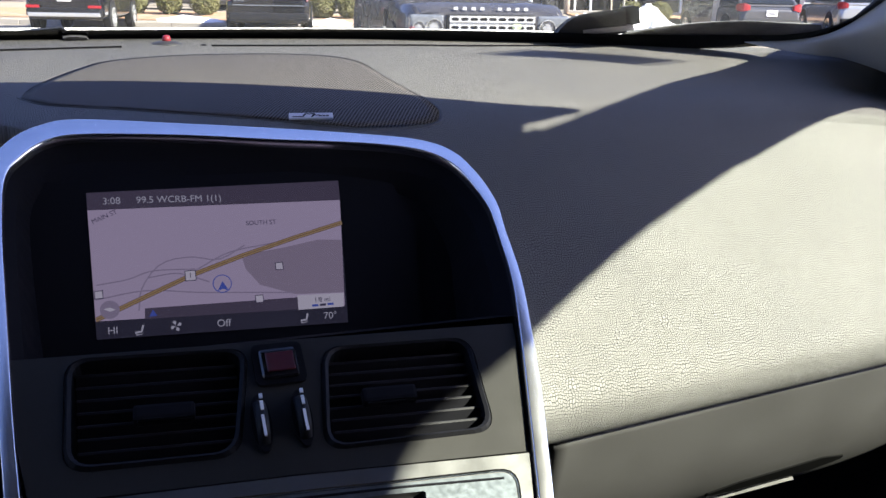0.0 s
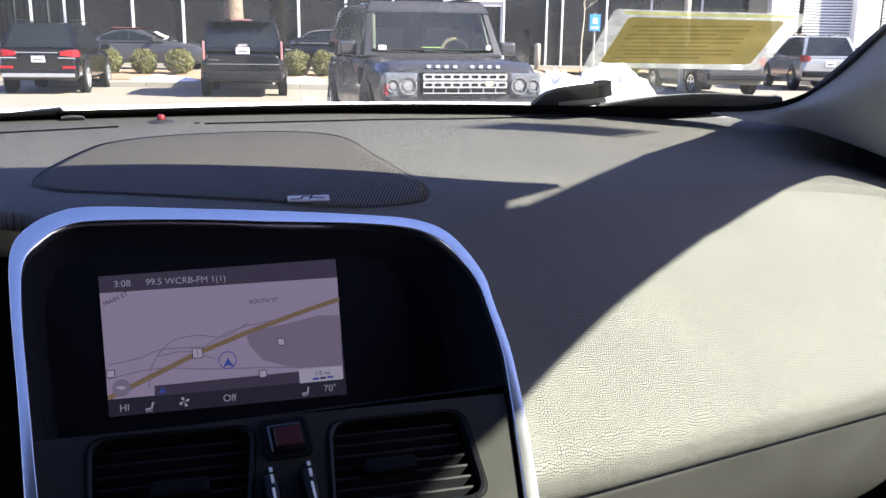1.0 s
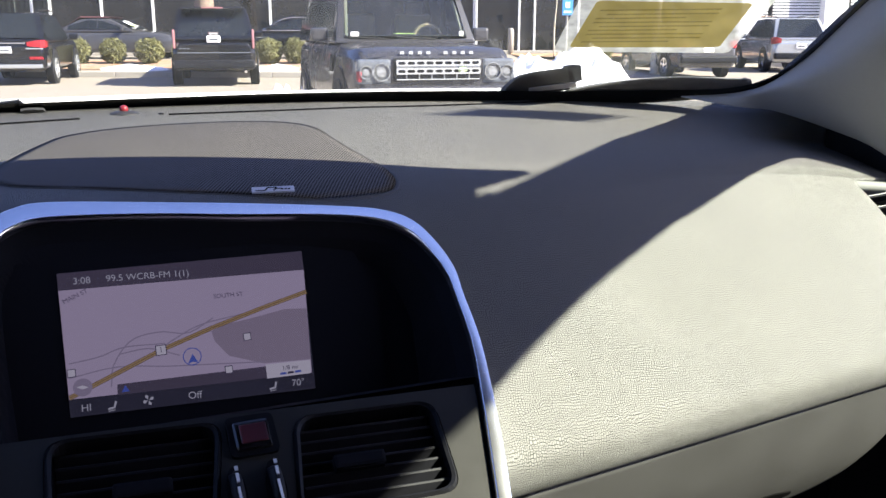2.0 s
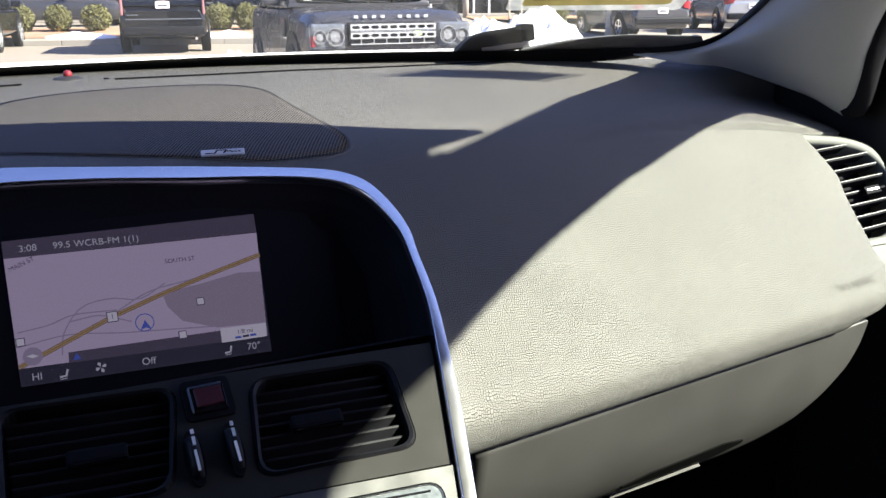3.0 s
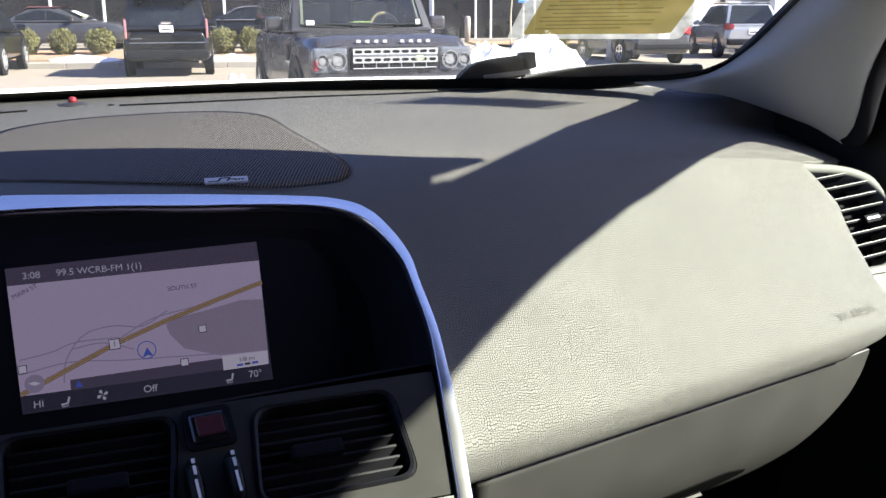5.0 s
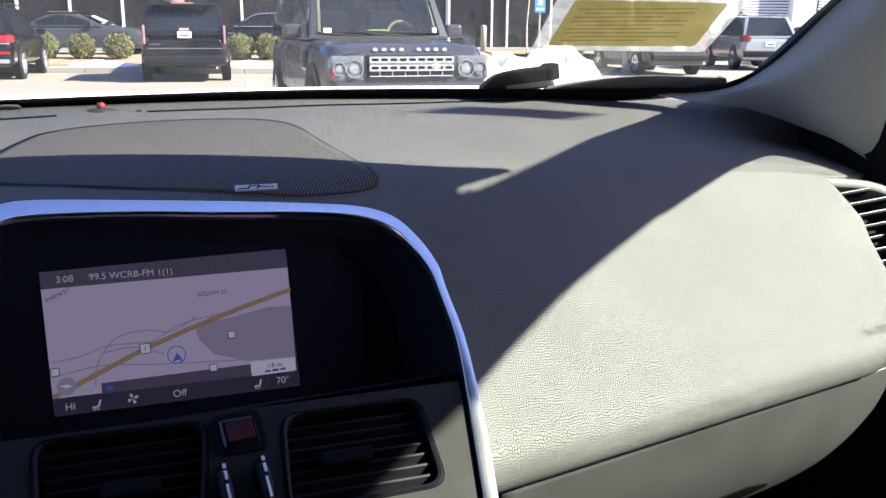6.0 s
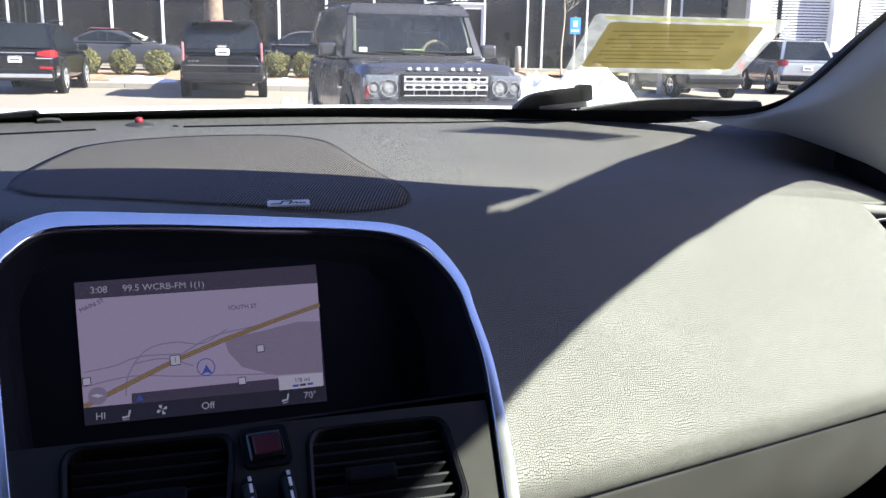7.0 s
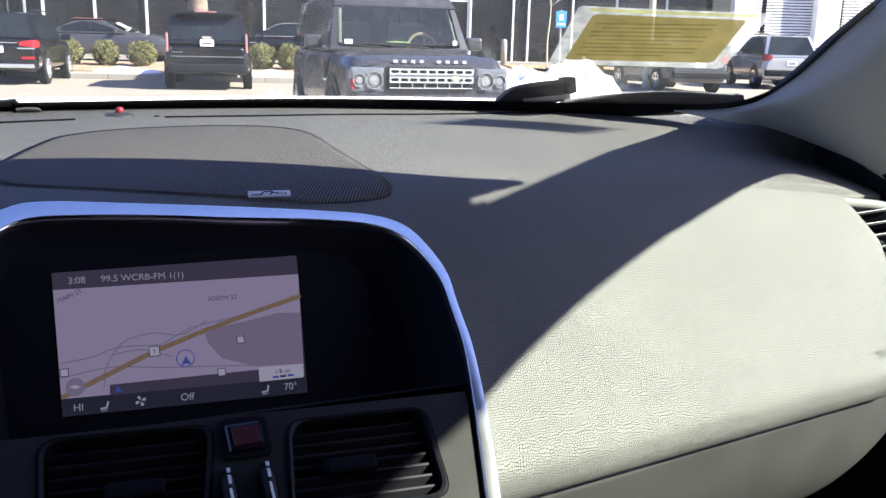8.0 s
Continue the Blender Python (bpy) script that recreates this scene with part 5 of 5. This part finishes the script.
for sx in (-1, 1):
    part("window_line", tube(smooth_line([(sx * 0.885, -1.60, 0.985), (sx * 0.80, -1.30, 1.16), (sx * 0.705, -0.85, 1.375), (sx * 0.70, 0.15, 1.365), (sx * 0.80, 0.62, 1.14), (sx * 0.885, 0.95, 0.975)], 20), 0.016, 6), M_CHROME, c, "bright chrome window line")
    part("belt_line", tube([(sx * 0.905, -1.55, 0.96), (sx * 0.905, 0.95, 0.95)], 0.014, 6), M_CHROME, c, "bright chrome belt line")
c = make_car("estate_car", "grey estate car with red tail lamps, parked beside snow", at_out(7.27, 27.8, 10), 4.6, 1.85, 1.55, 0.98, 0.98, (1.0, 0.25, -1.5, -2.1), M_CARGREY, M_CARGLASS, 0.34, 0.28)
tail(c, 4.6, 1.85, 0.95, 0.22, 0.24, 0.8)
c = make_car("silver_suv", "silver sport utility car with red tail lamps, parked", at_out(11.75, 31.2, -3), 4.6, 1.85, 1.74, 1.05, 1.04, (1.0, 0.25, -1.75, -2.2), M_CARSILVER, M_CARGLASS, 0.37, 0.3)
tail(c, 4.6, 1.85, 1.02, 0.22, 0.24, 0.85)
for sx in (-1, 1):
    part("roof_bar", tube([(sx * 0.66, 0.3, 1.77), (sx * 0.67, -0.6, 1.80), (sx * 0.66, -1.7, 1.77)], 0.02, 6), M_CHROME, c)
c = make_car("dark_sedan", "dark sedan parked at the end of the row", at_out(15.2, 34.0, 0), 4.7, 1.82, 1.42, 0.95, 0.92, (1.0, 0.2, -0.95, -1.75), M_CARNAVY, M_CARGLASS, 0.33, 0.22)

# off-roader facing the camera
orv = make_car("off_roader", "dark blue-grey boxy off-road car parked facing, dusty paint", at_out(-0.65, 12.37, 196), 4.8, 1.92, 1.89, 1.20, 1.16, (1.0, 0.62, -2.2, -2.35), M_CARNAVY, M_CARGLASS2, 0.40, 0.42, boxy=1.0, open_front=pane_glass("hazy_screen", (0.70, 0.76, 0.66), 0.9, rough=0.06, dirt_veil=0.05, even=True))
NY = 2.40
part("bumper", boxed((0, NY - 0.02, 0.60), (1.78, 0.22, 0.30), 0.06, 2), M_CARNAVY, orv, "body-coloured front bumper")
part("bumper_insert", boxed((0, NY + 0.09, 0.52), (1.0, 0.03, 0.12), 0.01, 1), M_BLACK, orv)
gr = part("grille", boxed((0, NY - 0.01, 0.92), (1.02, 0.08, 0.25), 0.03, 2), M_BLACK, orv, "black grille with silver bars")
for z, h in ((0.948, 0.012), (0.812, 0.014)):
    part("grille_bar", boxed((0, NY + 0.04, z), (0.96, 0.02, h), 0.004, 1), M_LAMP, gr, "silver bar")
for z in (0.992, 0.904):
    holes_ = []
    for k in range(9):
        x = -0.424 + 0.106 * k
        holes_.append([(x - 0.046, 0.0), (x - 0.030, -0.017), (x + 0.030, -0.017), (x + 0.046, 0.0), (x + 0.030, 0.017), (x - 0.030, 0.017)])
    mesh_ = plate(rounded([(-0.485, -0.034), (0.485, -0.034), (0.485, 0.034), (-0.485, 0.034)], 0.012), 0.014, holes_)
    bmesh.ops.transform(mesh_, matrix=Matrix.Translation((0, NY + 0.05, z)) @ Matrix.Rotation(radians(90), 4, "X"), verts=mesh_.verts)
    part("grille_band", mesh_, M_LAMP, gr, "silver band with long hexagonal openings")
for k in range(6):
    part("grille_rib", boxed((-0.36 + 0.145 * k, NY + 0.035, 0.842), (0.012, 0.014, 0.06), 0.003, 1), M_LAMP, gr, "silver rib")
part("grille_oval", disc(0.05, 0.012, 20, m=Matrix.Translation((-0.28, NY + 0.058, 0.92)) @ Matrix.Rotation(radians(-90), 4, "X") @ Matrix.Diagonal((1.1, 0.65, 1, 1))), surf("pale_green_enamel", (0.25, 0.32, 0.17), 0.3), gr, "small pale green oval plate")
for sx in (-1, 1):
    hl_ = part("headlamp", boxed((sx * 0.72, NY - 0.06, 0.90), (0.38, 0.14, 0.27), 0.03, 2), M_LAMPBOX, orv, "clear headlamp housing")
    for x, r in ((0.645, 0.095), (0.815, 0.07)):
        mm = Matrix.Translation((sx * x, NY + 0.014, 0.895)) @ Matrix.Rotation(radians(-90), 4, "X")
        part("lens", disc(r * 0.55, 0.02, 24, m=mm @ Matrix.Translation((0, 0, 0.004))), M_LENS, hl_, "round bright lens")
        part("reflector_bowl", disc(r, 0.02, 24, m=mm), M_LAMPBOX, hl_)
        part("lens_ring", lathe([(r * 0.94, 0.0), (r + 0.004, 0.0), (r + 0.004, 0.02), (r * 0.94, 0.02), (r * 0.94, 0.0)], 24, "z", m=mm), M_LENS, hl_)
    part("indicator", boxed((sx * 0.885, NY - 0.03, 0.85), (0.05, 0.10, 0.12), 0.01, 1), M_RED if sx > 0 else M_LAMPBOX, hl_)
    seat_back = part("seat", boxed((sx * 0.40, -0.25, 1.25), (0.50, 0.16, 0.62), 0.06, 3), surf("beige_leather", (0.10, 0.09, 0.08), 0.6), orv, "dark front seat seen through glass")
    part("headrest", boxed((sx * 0.40, -0.25, 1.63), (0.26, 0.11, 0.18), 0.04, 3), M_BLACK, seat_back)
    part("roof_bar", tube([(sx * 0.66, 0.4, 1.92), (sx * 0.67, -0.5, 1.94), (sx * 0.66, -2.0, 1.92)], 0.018, 6), M_BLACK, orv)
    part("fender_vent", boxed((sx * 0.966, 1.05, 0.95), (0.012, 0.16, 0.2), 0.004, 1), M_BLACK, orv)
    part("door_handle", boxed((sx * 0.968, -0.35, 1.06), (0.03, 0.2, 0.04), 0.01, 1), M_CARNAVY, orv)
    part("wheel_lip", lathe([(0.46, 0), (0.52, 0), (0.52, 0.03), (0.46, 0.03), (0.46, 0)], 28, "x", m=Matrix.Translation((sx * 0.955 - 0.015, 1.51, 0.42))), M_BLACK, orv)
for k in range(9):
    if k != 4:
        part("letter_bar", boxed((-0.40 + 0.10 * k, NY - 0.03, 1.10), (0.05, 0.012, 0.036), 0.004, 1), M_LAMP, orv, "silver lettering bar")
for x in (-0.35, 0.25):
    part("wiper_rod", tube([(x, 1.10, 1.235), (x + 0.5, 1.06, 1.26)], 0.012, 6), M_RUBBER, orv)
part("steering_wheel", tube([(-0.40 + 0.19 * math.cos(a * 0.2618), 0.55 - 0.05 * math.sin(a * 0.2618), 1.22 + 0.19 * math.sin(a * 0.2618)) for a in range(25)], 0.022, 8), surf("tan_rim", (0.22, 0.17, 0.12), 0.6), orv, "tan steering wheel")
part("windscreen_paper", boxed((0.0, 0.84, 1.30), (0.26, 0.12, 0.012), 0.002, 1, Matrix.Rotation(radians(0), 4, "X")), surf("lime_sheet", (0.5, 0.62, 0.2), 0.6), orv, "lime green sheet on the dashboard")
part("screen_sticker", boxed((0.66, 0.995, 1.295), (0.10, 0.006, 0.055), 0.002, 1), M_PLATE, orv, "white square sticker")
part("screen_sticker", boxed((-0.72, 0.985, 1.30), (0.06, 0.006, 0.06), 0.002, 1), M_PLATE, orv, "white square sticker")
for sx in (-1, 1):
    part("inner_pillar", tube([(sx * 0.755, 0.92, 1.27), (sx * 0.725, 0.755, 1.55), (sx * 0.70, 0.60, 1.78)], 0.024, 6), M_FOOT, orv, "pale inner pillar trim")
foot_, top_ = Vector((0, 1.0, 1.25)), Vector((0, 0.62, 1.85))
fwd = Vector((0, 0.60, 0.38)).normalized()
rows_ = []
for x in (-0.80, -0.55, -0.2, 0.2, 0.55, 0.80):
    w_ = [(0.80, 0.020), (0.84, 0.032), (0.96, 0.032), (1.03, 0.012), (1.03, -0.01), (0.80, 0.004)]
    rows_.append([foot_.lerp(top_, t) + fwd * (o - 0.02 * abs(x)) + Vector((x * (1 - 0.08 * (t - 0.8) / 0.2), 0, 0)) for t, o in w_])
part("roof_brow", loft(rows_), M_CARNAVY, orv, "painted roof edge above the windscreen", smooth=False)
part("dash_tray", boxed((0, 0.86, 1.27), (1.4, 0.16, 0.03), 0.01, 1), M_BLACK, orv)

# building
M_TINTED = pane_glass("tinted_facade_glass", (0.42, 0.43, 0.42), 0.8)
M_CURTAIN = surf("curtain_cloth", (0.22, 0.24, 0.21), 0.9, var=0.25, scale=3)
bld = thing("showroom_building", "dark glass showroom building with white mullions and white louvred end", "building", at_out(0, 38.0, 0, 0.36), kind="structure")
part("wall", boxed((-5, 4.6, 4.0), (60, 8, 8.0)), M_DARKWALL, bld, "dark cladding")
part("roof", boxed((-5, 4.5, 8.15), (61, 9, 0.3), 0.05), M_DARKWALL, bld)
MULL = [-23.0, -20.6, -18.4, -16.95, -16.2, -14.05, -11.9, -9.5, -7.0, -5.0, -3.0, -0.85, 0.62, 1.65, 3.45, 4.1, 5.95, 7.8, 9.9, 11.9]
for a, b in zip(MULL, MULL[1:]):
    for z, h in ((2.0, 3.9), (6.0, 3.5)):
        if a == 0.62 and z < 3:
            continue
        g = part("window", boxed(((a + b) / 2, 0.46 if b < -16 else 0.52, z), (b - a - 0.10, 0.012 if b < -16 else 0.06, h)), M_TINTED if b < -16 else M_DGLASS, bld, "dark glazed bay")
        if b < -16:
            n = max(2, int((b - a) / 0.26))
            for k in range(n):
                x = a + 0.06 + (b - a - 0.12) * (k + 0.5) / n
                part("curtain_fold", tube([(x, 0.535, z - h / 2), (x + 0.01, 0.53, z), (x, 0.535, z + h / 2)], 0.055 + 0.012 * (k % 3), 8), M_CURTAIN, g, "pale hanging curtain fold")
        part("mullion", boxed((a, 0.46, z), (0.085, 0.16, h + 0.1), 0.01, 1), M_MULLION, g, "white mullion")
part("floor_band", boxed((-5.5, 0.5, 4.1), (35, 0.12, 0.30), 0.02, 1), M_DARKWALL, bld)
part("plinth", boxed((-5.5, 0.44, 0.06), (35, 0.2, 0.14), 0.02, 1), M_KERB, bld)
door = part("entrance_door", plate([(0.62, 0.0), (1.65, 0.0), (1.65, 2.7), (0.62, 2.7)], 0.06, ([(0.76, 0.14), (1.51, 0.14), (1.51, 2.52), (0.76, 2.52)],)), M_MULLION, bld, "white framed glass entrance door")
door.matrix_local = Matrix.Translation((0, 0.42, 0)) @ Matrix.Rotation(radians(90), 4, "X")
part("door_pane", boxed((1.135, 0.46, 1.33), (0.8, 0.02, 2.45)), M_DGLASS, bld)
part("transom", boxed((0.4, 0.42, 2.74), (2.5, 0.12, 0.08), 0.01, 1), M_MULLION, bld, "white transom")
for k in range(4):
    part("number_bar", boxed((0.30 + 0.19 * k, 0.40, 2.95), (0.12, 0.03, 0.2), 0.01, 1), M_WHITE, bld, "white bar")
for a, b in ((12.15, 12.9), (15.5, 16.45), (19.4, 20.4)):
    part("white_column", boxed(((a + b) / 2, -1.2, 4.0), (b - a, 0.5, 8.0), 0.02, 1), M_WALLW, bld, "white clad column")
for a, b in ((12.9, 13.38), (13.6, 15.5), (16.75, 19.4)):
    back_ = part("louvre_back", boxed(((a + b) / 2, -0.9, 2.4), (b - a, 0.06, 4.6)), M_DARKWALL, bld, "dark louvre backing")
    for k in range(26):
        z = 1.3 + 0.115 * k
        part("louvre_slat", boxed(((a + b) / 2, -1.0, z), (b - a, 0.10, 0.07), 0.005, 1), M_WALLW, back_, "white louvre slat")

# sign, trees, bollard
sign = thing("parking_sign", "blue parking sign on a thin grey post", "sign", at_out(3.56, 25.0, 0, 0.0))
part("post", tube([(0, 0, 0), (0, 0, 2.2)], 0.03, 8), M_KERB, sign)
sp = part("sign_plate", boxed((0, -0.04, 1.95), (0.29, 0.02, 0.44), 0.008, 2), surf("sign_blue", (0.07, 0.27, 0.65), 0.4, var=0.05), sign, "blue sign plate")
part("sign_symbol", boxed((0.0, -0.053, 2.0), (0.12, 0.004, 0.15), 0.002, 1), M_WHITE, sp, "white symbol")
part("sign_bar", boxed((0.0, -0.053, 1.82), (0.2, 0.004, 0.05)), M_WHITE, sp)
bo = thing("bollard", "short pale grey bollard by the entrance", "bollard", at_out(3.0, 37.0, 0, 0.36))
part("body", lathe([(0.12, 0), (0.12, 0.95), (0.10, 1.02), (0.02, 1.05)], 16, "z"), M_KERB, bo, smooth=True)


def bare_tree(name, label, r, f, z, rad, h, seed, bark):
    t = thing(name, label, "tree", at_out(r, f, 0, z), group="bare trees")
    rnd = random.Random(seed)
    line = smooth_line([(0, 0, -0.05), (0.03 * h * rnd.uniform(-1, 1) * 0.3, 0, h * 0.2), (0.05 * rnd.uniform(-1, 1), 0.03, h * 0.45), (0.1 * rnd.uniform(-1, 1), 0, h * 0.8), (0, 0, h)], 20)
    part("trunk", tube(line, [rad * (1.25 if k == 0 else 1) * (1 - 0.85 * (k / 20) ** 1.2) for k in range(21)], 12), bark, t, smooth=True)
    bm = bmesh.new()
    for k in range(16):
        a = rnd.random() * 6.28
        s0 = line[rnd.randint(9, 18)]
        q, d, path = Vector(s0), Vector((math.cos(a), math.sin(a), rnd.uniform(0.5, 1.1))).normalized(), []
        ln = h * rnd.uniform(0.12, 0.3)
        for j in range(6):
            path.append(q.copy())
            d = (d + Vector((rnd.uniform(-0.3, 0.3), rnd.uniform(-0.3, 0.3), rnd.uniform(-0.1, 0.3)))).normalized()
            q = q + d * ln / 5
        tube(path, [rad * 0.28 * (1 - j / 6.5) for j in range(6)], 6, bm=bm)
        for j in range(4):
            p0 = path[rnd.randint(1, 5)]
            d2 = (d + Vector((rnd.uniform(-1, 1), rnd.uniform(-1, 1), rnd.uniform(0, 0.6)))).normalized()
            tube([p0, p0 + d2 * ln * 0.25, p0 + (d2 + Vector((0, 0, 0.2))) * ln * 0.5], [rad * 0.1, rad * 0.06, rad * 0.02], 5, bm=bm)
    part("crown", bm, bark, t, "bare branches")
    return t


M_PALEBARK = surf("pale_bark", (0.42, 0.38, 0.30), 0.9, var=0.3, scale=6, bump=0.4, bscale=25, bdist=0.01)
bare_tree("tree", "thick brown trunk of a bare tree by the building", -8.7, 34.5, 0.36, 0.42, 11, 3, M_BARK)
bare_tree("tree", "slim pale trunk of a young bare tree", 6.52, 27.0, 0.0, 0.14, 6.5, 5, M_PALEBARK)
bare_tree("tree", "thin young bare tree beside the sign", 4.4, 34.0, 0.36, 0.035, 5.0, 8, M_PALEBARK)


def snow_pile(r, f, rx, ry, h, seed, z=0.0):
    p = thing("snow_pile", "heap of old lumpy white snow on the asphalt", "snow", at_out(r, f, 0, z), group="snow heaps")

    def fn(u, v):
        a, q = u * 6.28318, v
        x, y = math.cos(a) * q, math.sin(a) * q
        lump = 0.5 + 0.5 * noise.fractal((x * 2.2 + seed, y * 2.2, seed * 1.7), 1.0, 2.0, 5)
        edge = max(0.0, 1 - q * q)
        return Vector((x * rx * (1 + 0.15 * noise.noise((a * 1.2, seed, 0))), y * ry, h * edge ** 0.7 * (0.45 + 0.75 * lump) - 0.03))

    part("heap", sheet(fn, 60, 24), M_SNOW, p, smooth=True)


snow_pile(-1.50, 8.9, 0.34, 0.28, 0.84, 7)
snow_pile(-0.75, 8.9, 0.35, 0.3, 0.62, 9)
snow_pile(2.4, 15.6, 1.6, 1.1, 0.86, 2)
snow_pile(2.9, 16.3, 0.75, 0.9, 0.85, 3)
snow_pile(1.9, 18.6, 1.1, 0.9, 0.95, 4)
snow_pile(3.2, 19.5, 1.1, 1.0, 0.95, 5)
snow_pile(-2.6, 25.2, 0.35, 0.3, 0.5, 6)
snow_pile(-8.9, 26.75, 1.15, 0.45, 0.16, 11, 0.19)
snow_pile(-4.8, 26.75, 0.80, 0.45, 0.18, 12, 0.19)
isl = thing("planting_island", "low tan mulch island with a kerb in the car park", "planting bed", kind="structure")
part("mulch", sheet(lambda u, v: MO @ Vector((3.0 + 7.5 * u, 33.0 + 4.0 * v, 0.40 + 0.05 * noise.noise((u * 12, v * 12, 2)))), 30, 20), M_MULCH, isl)
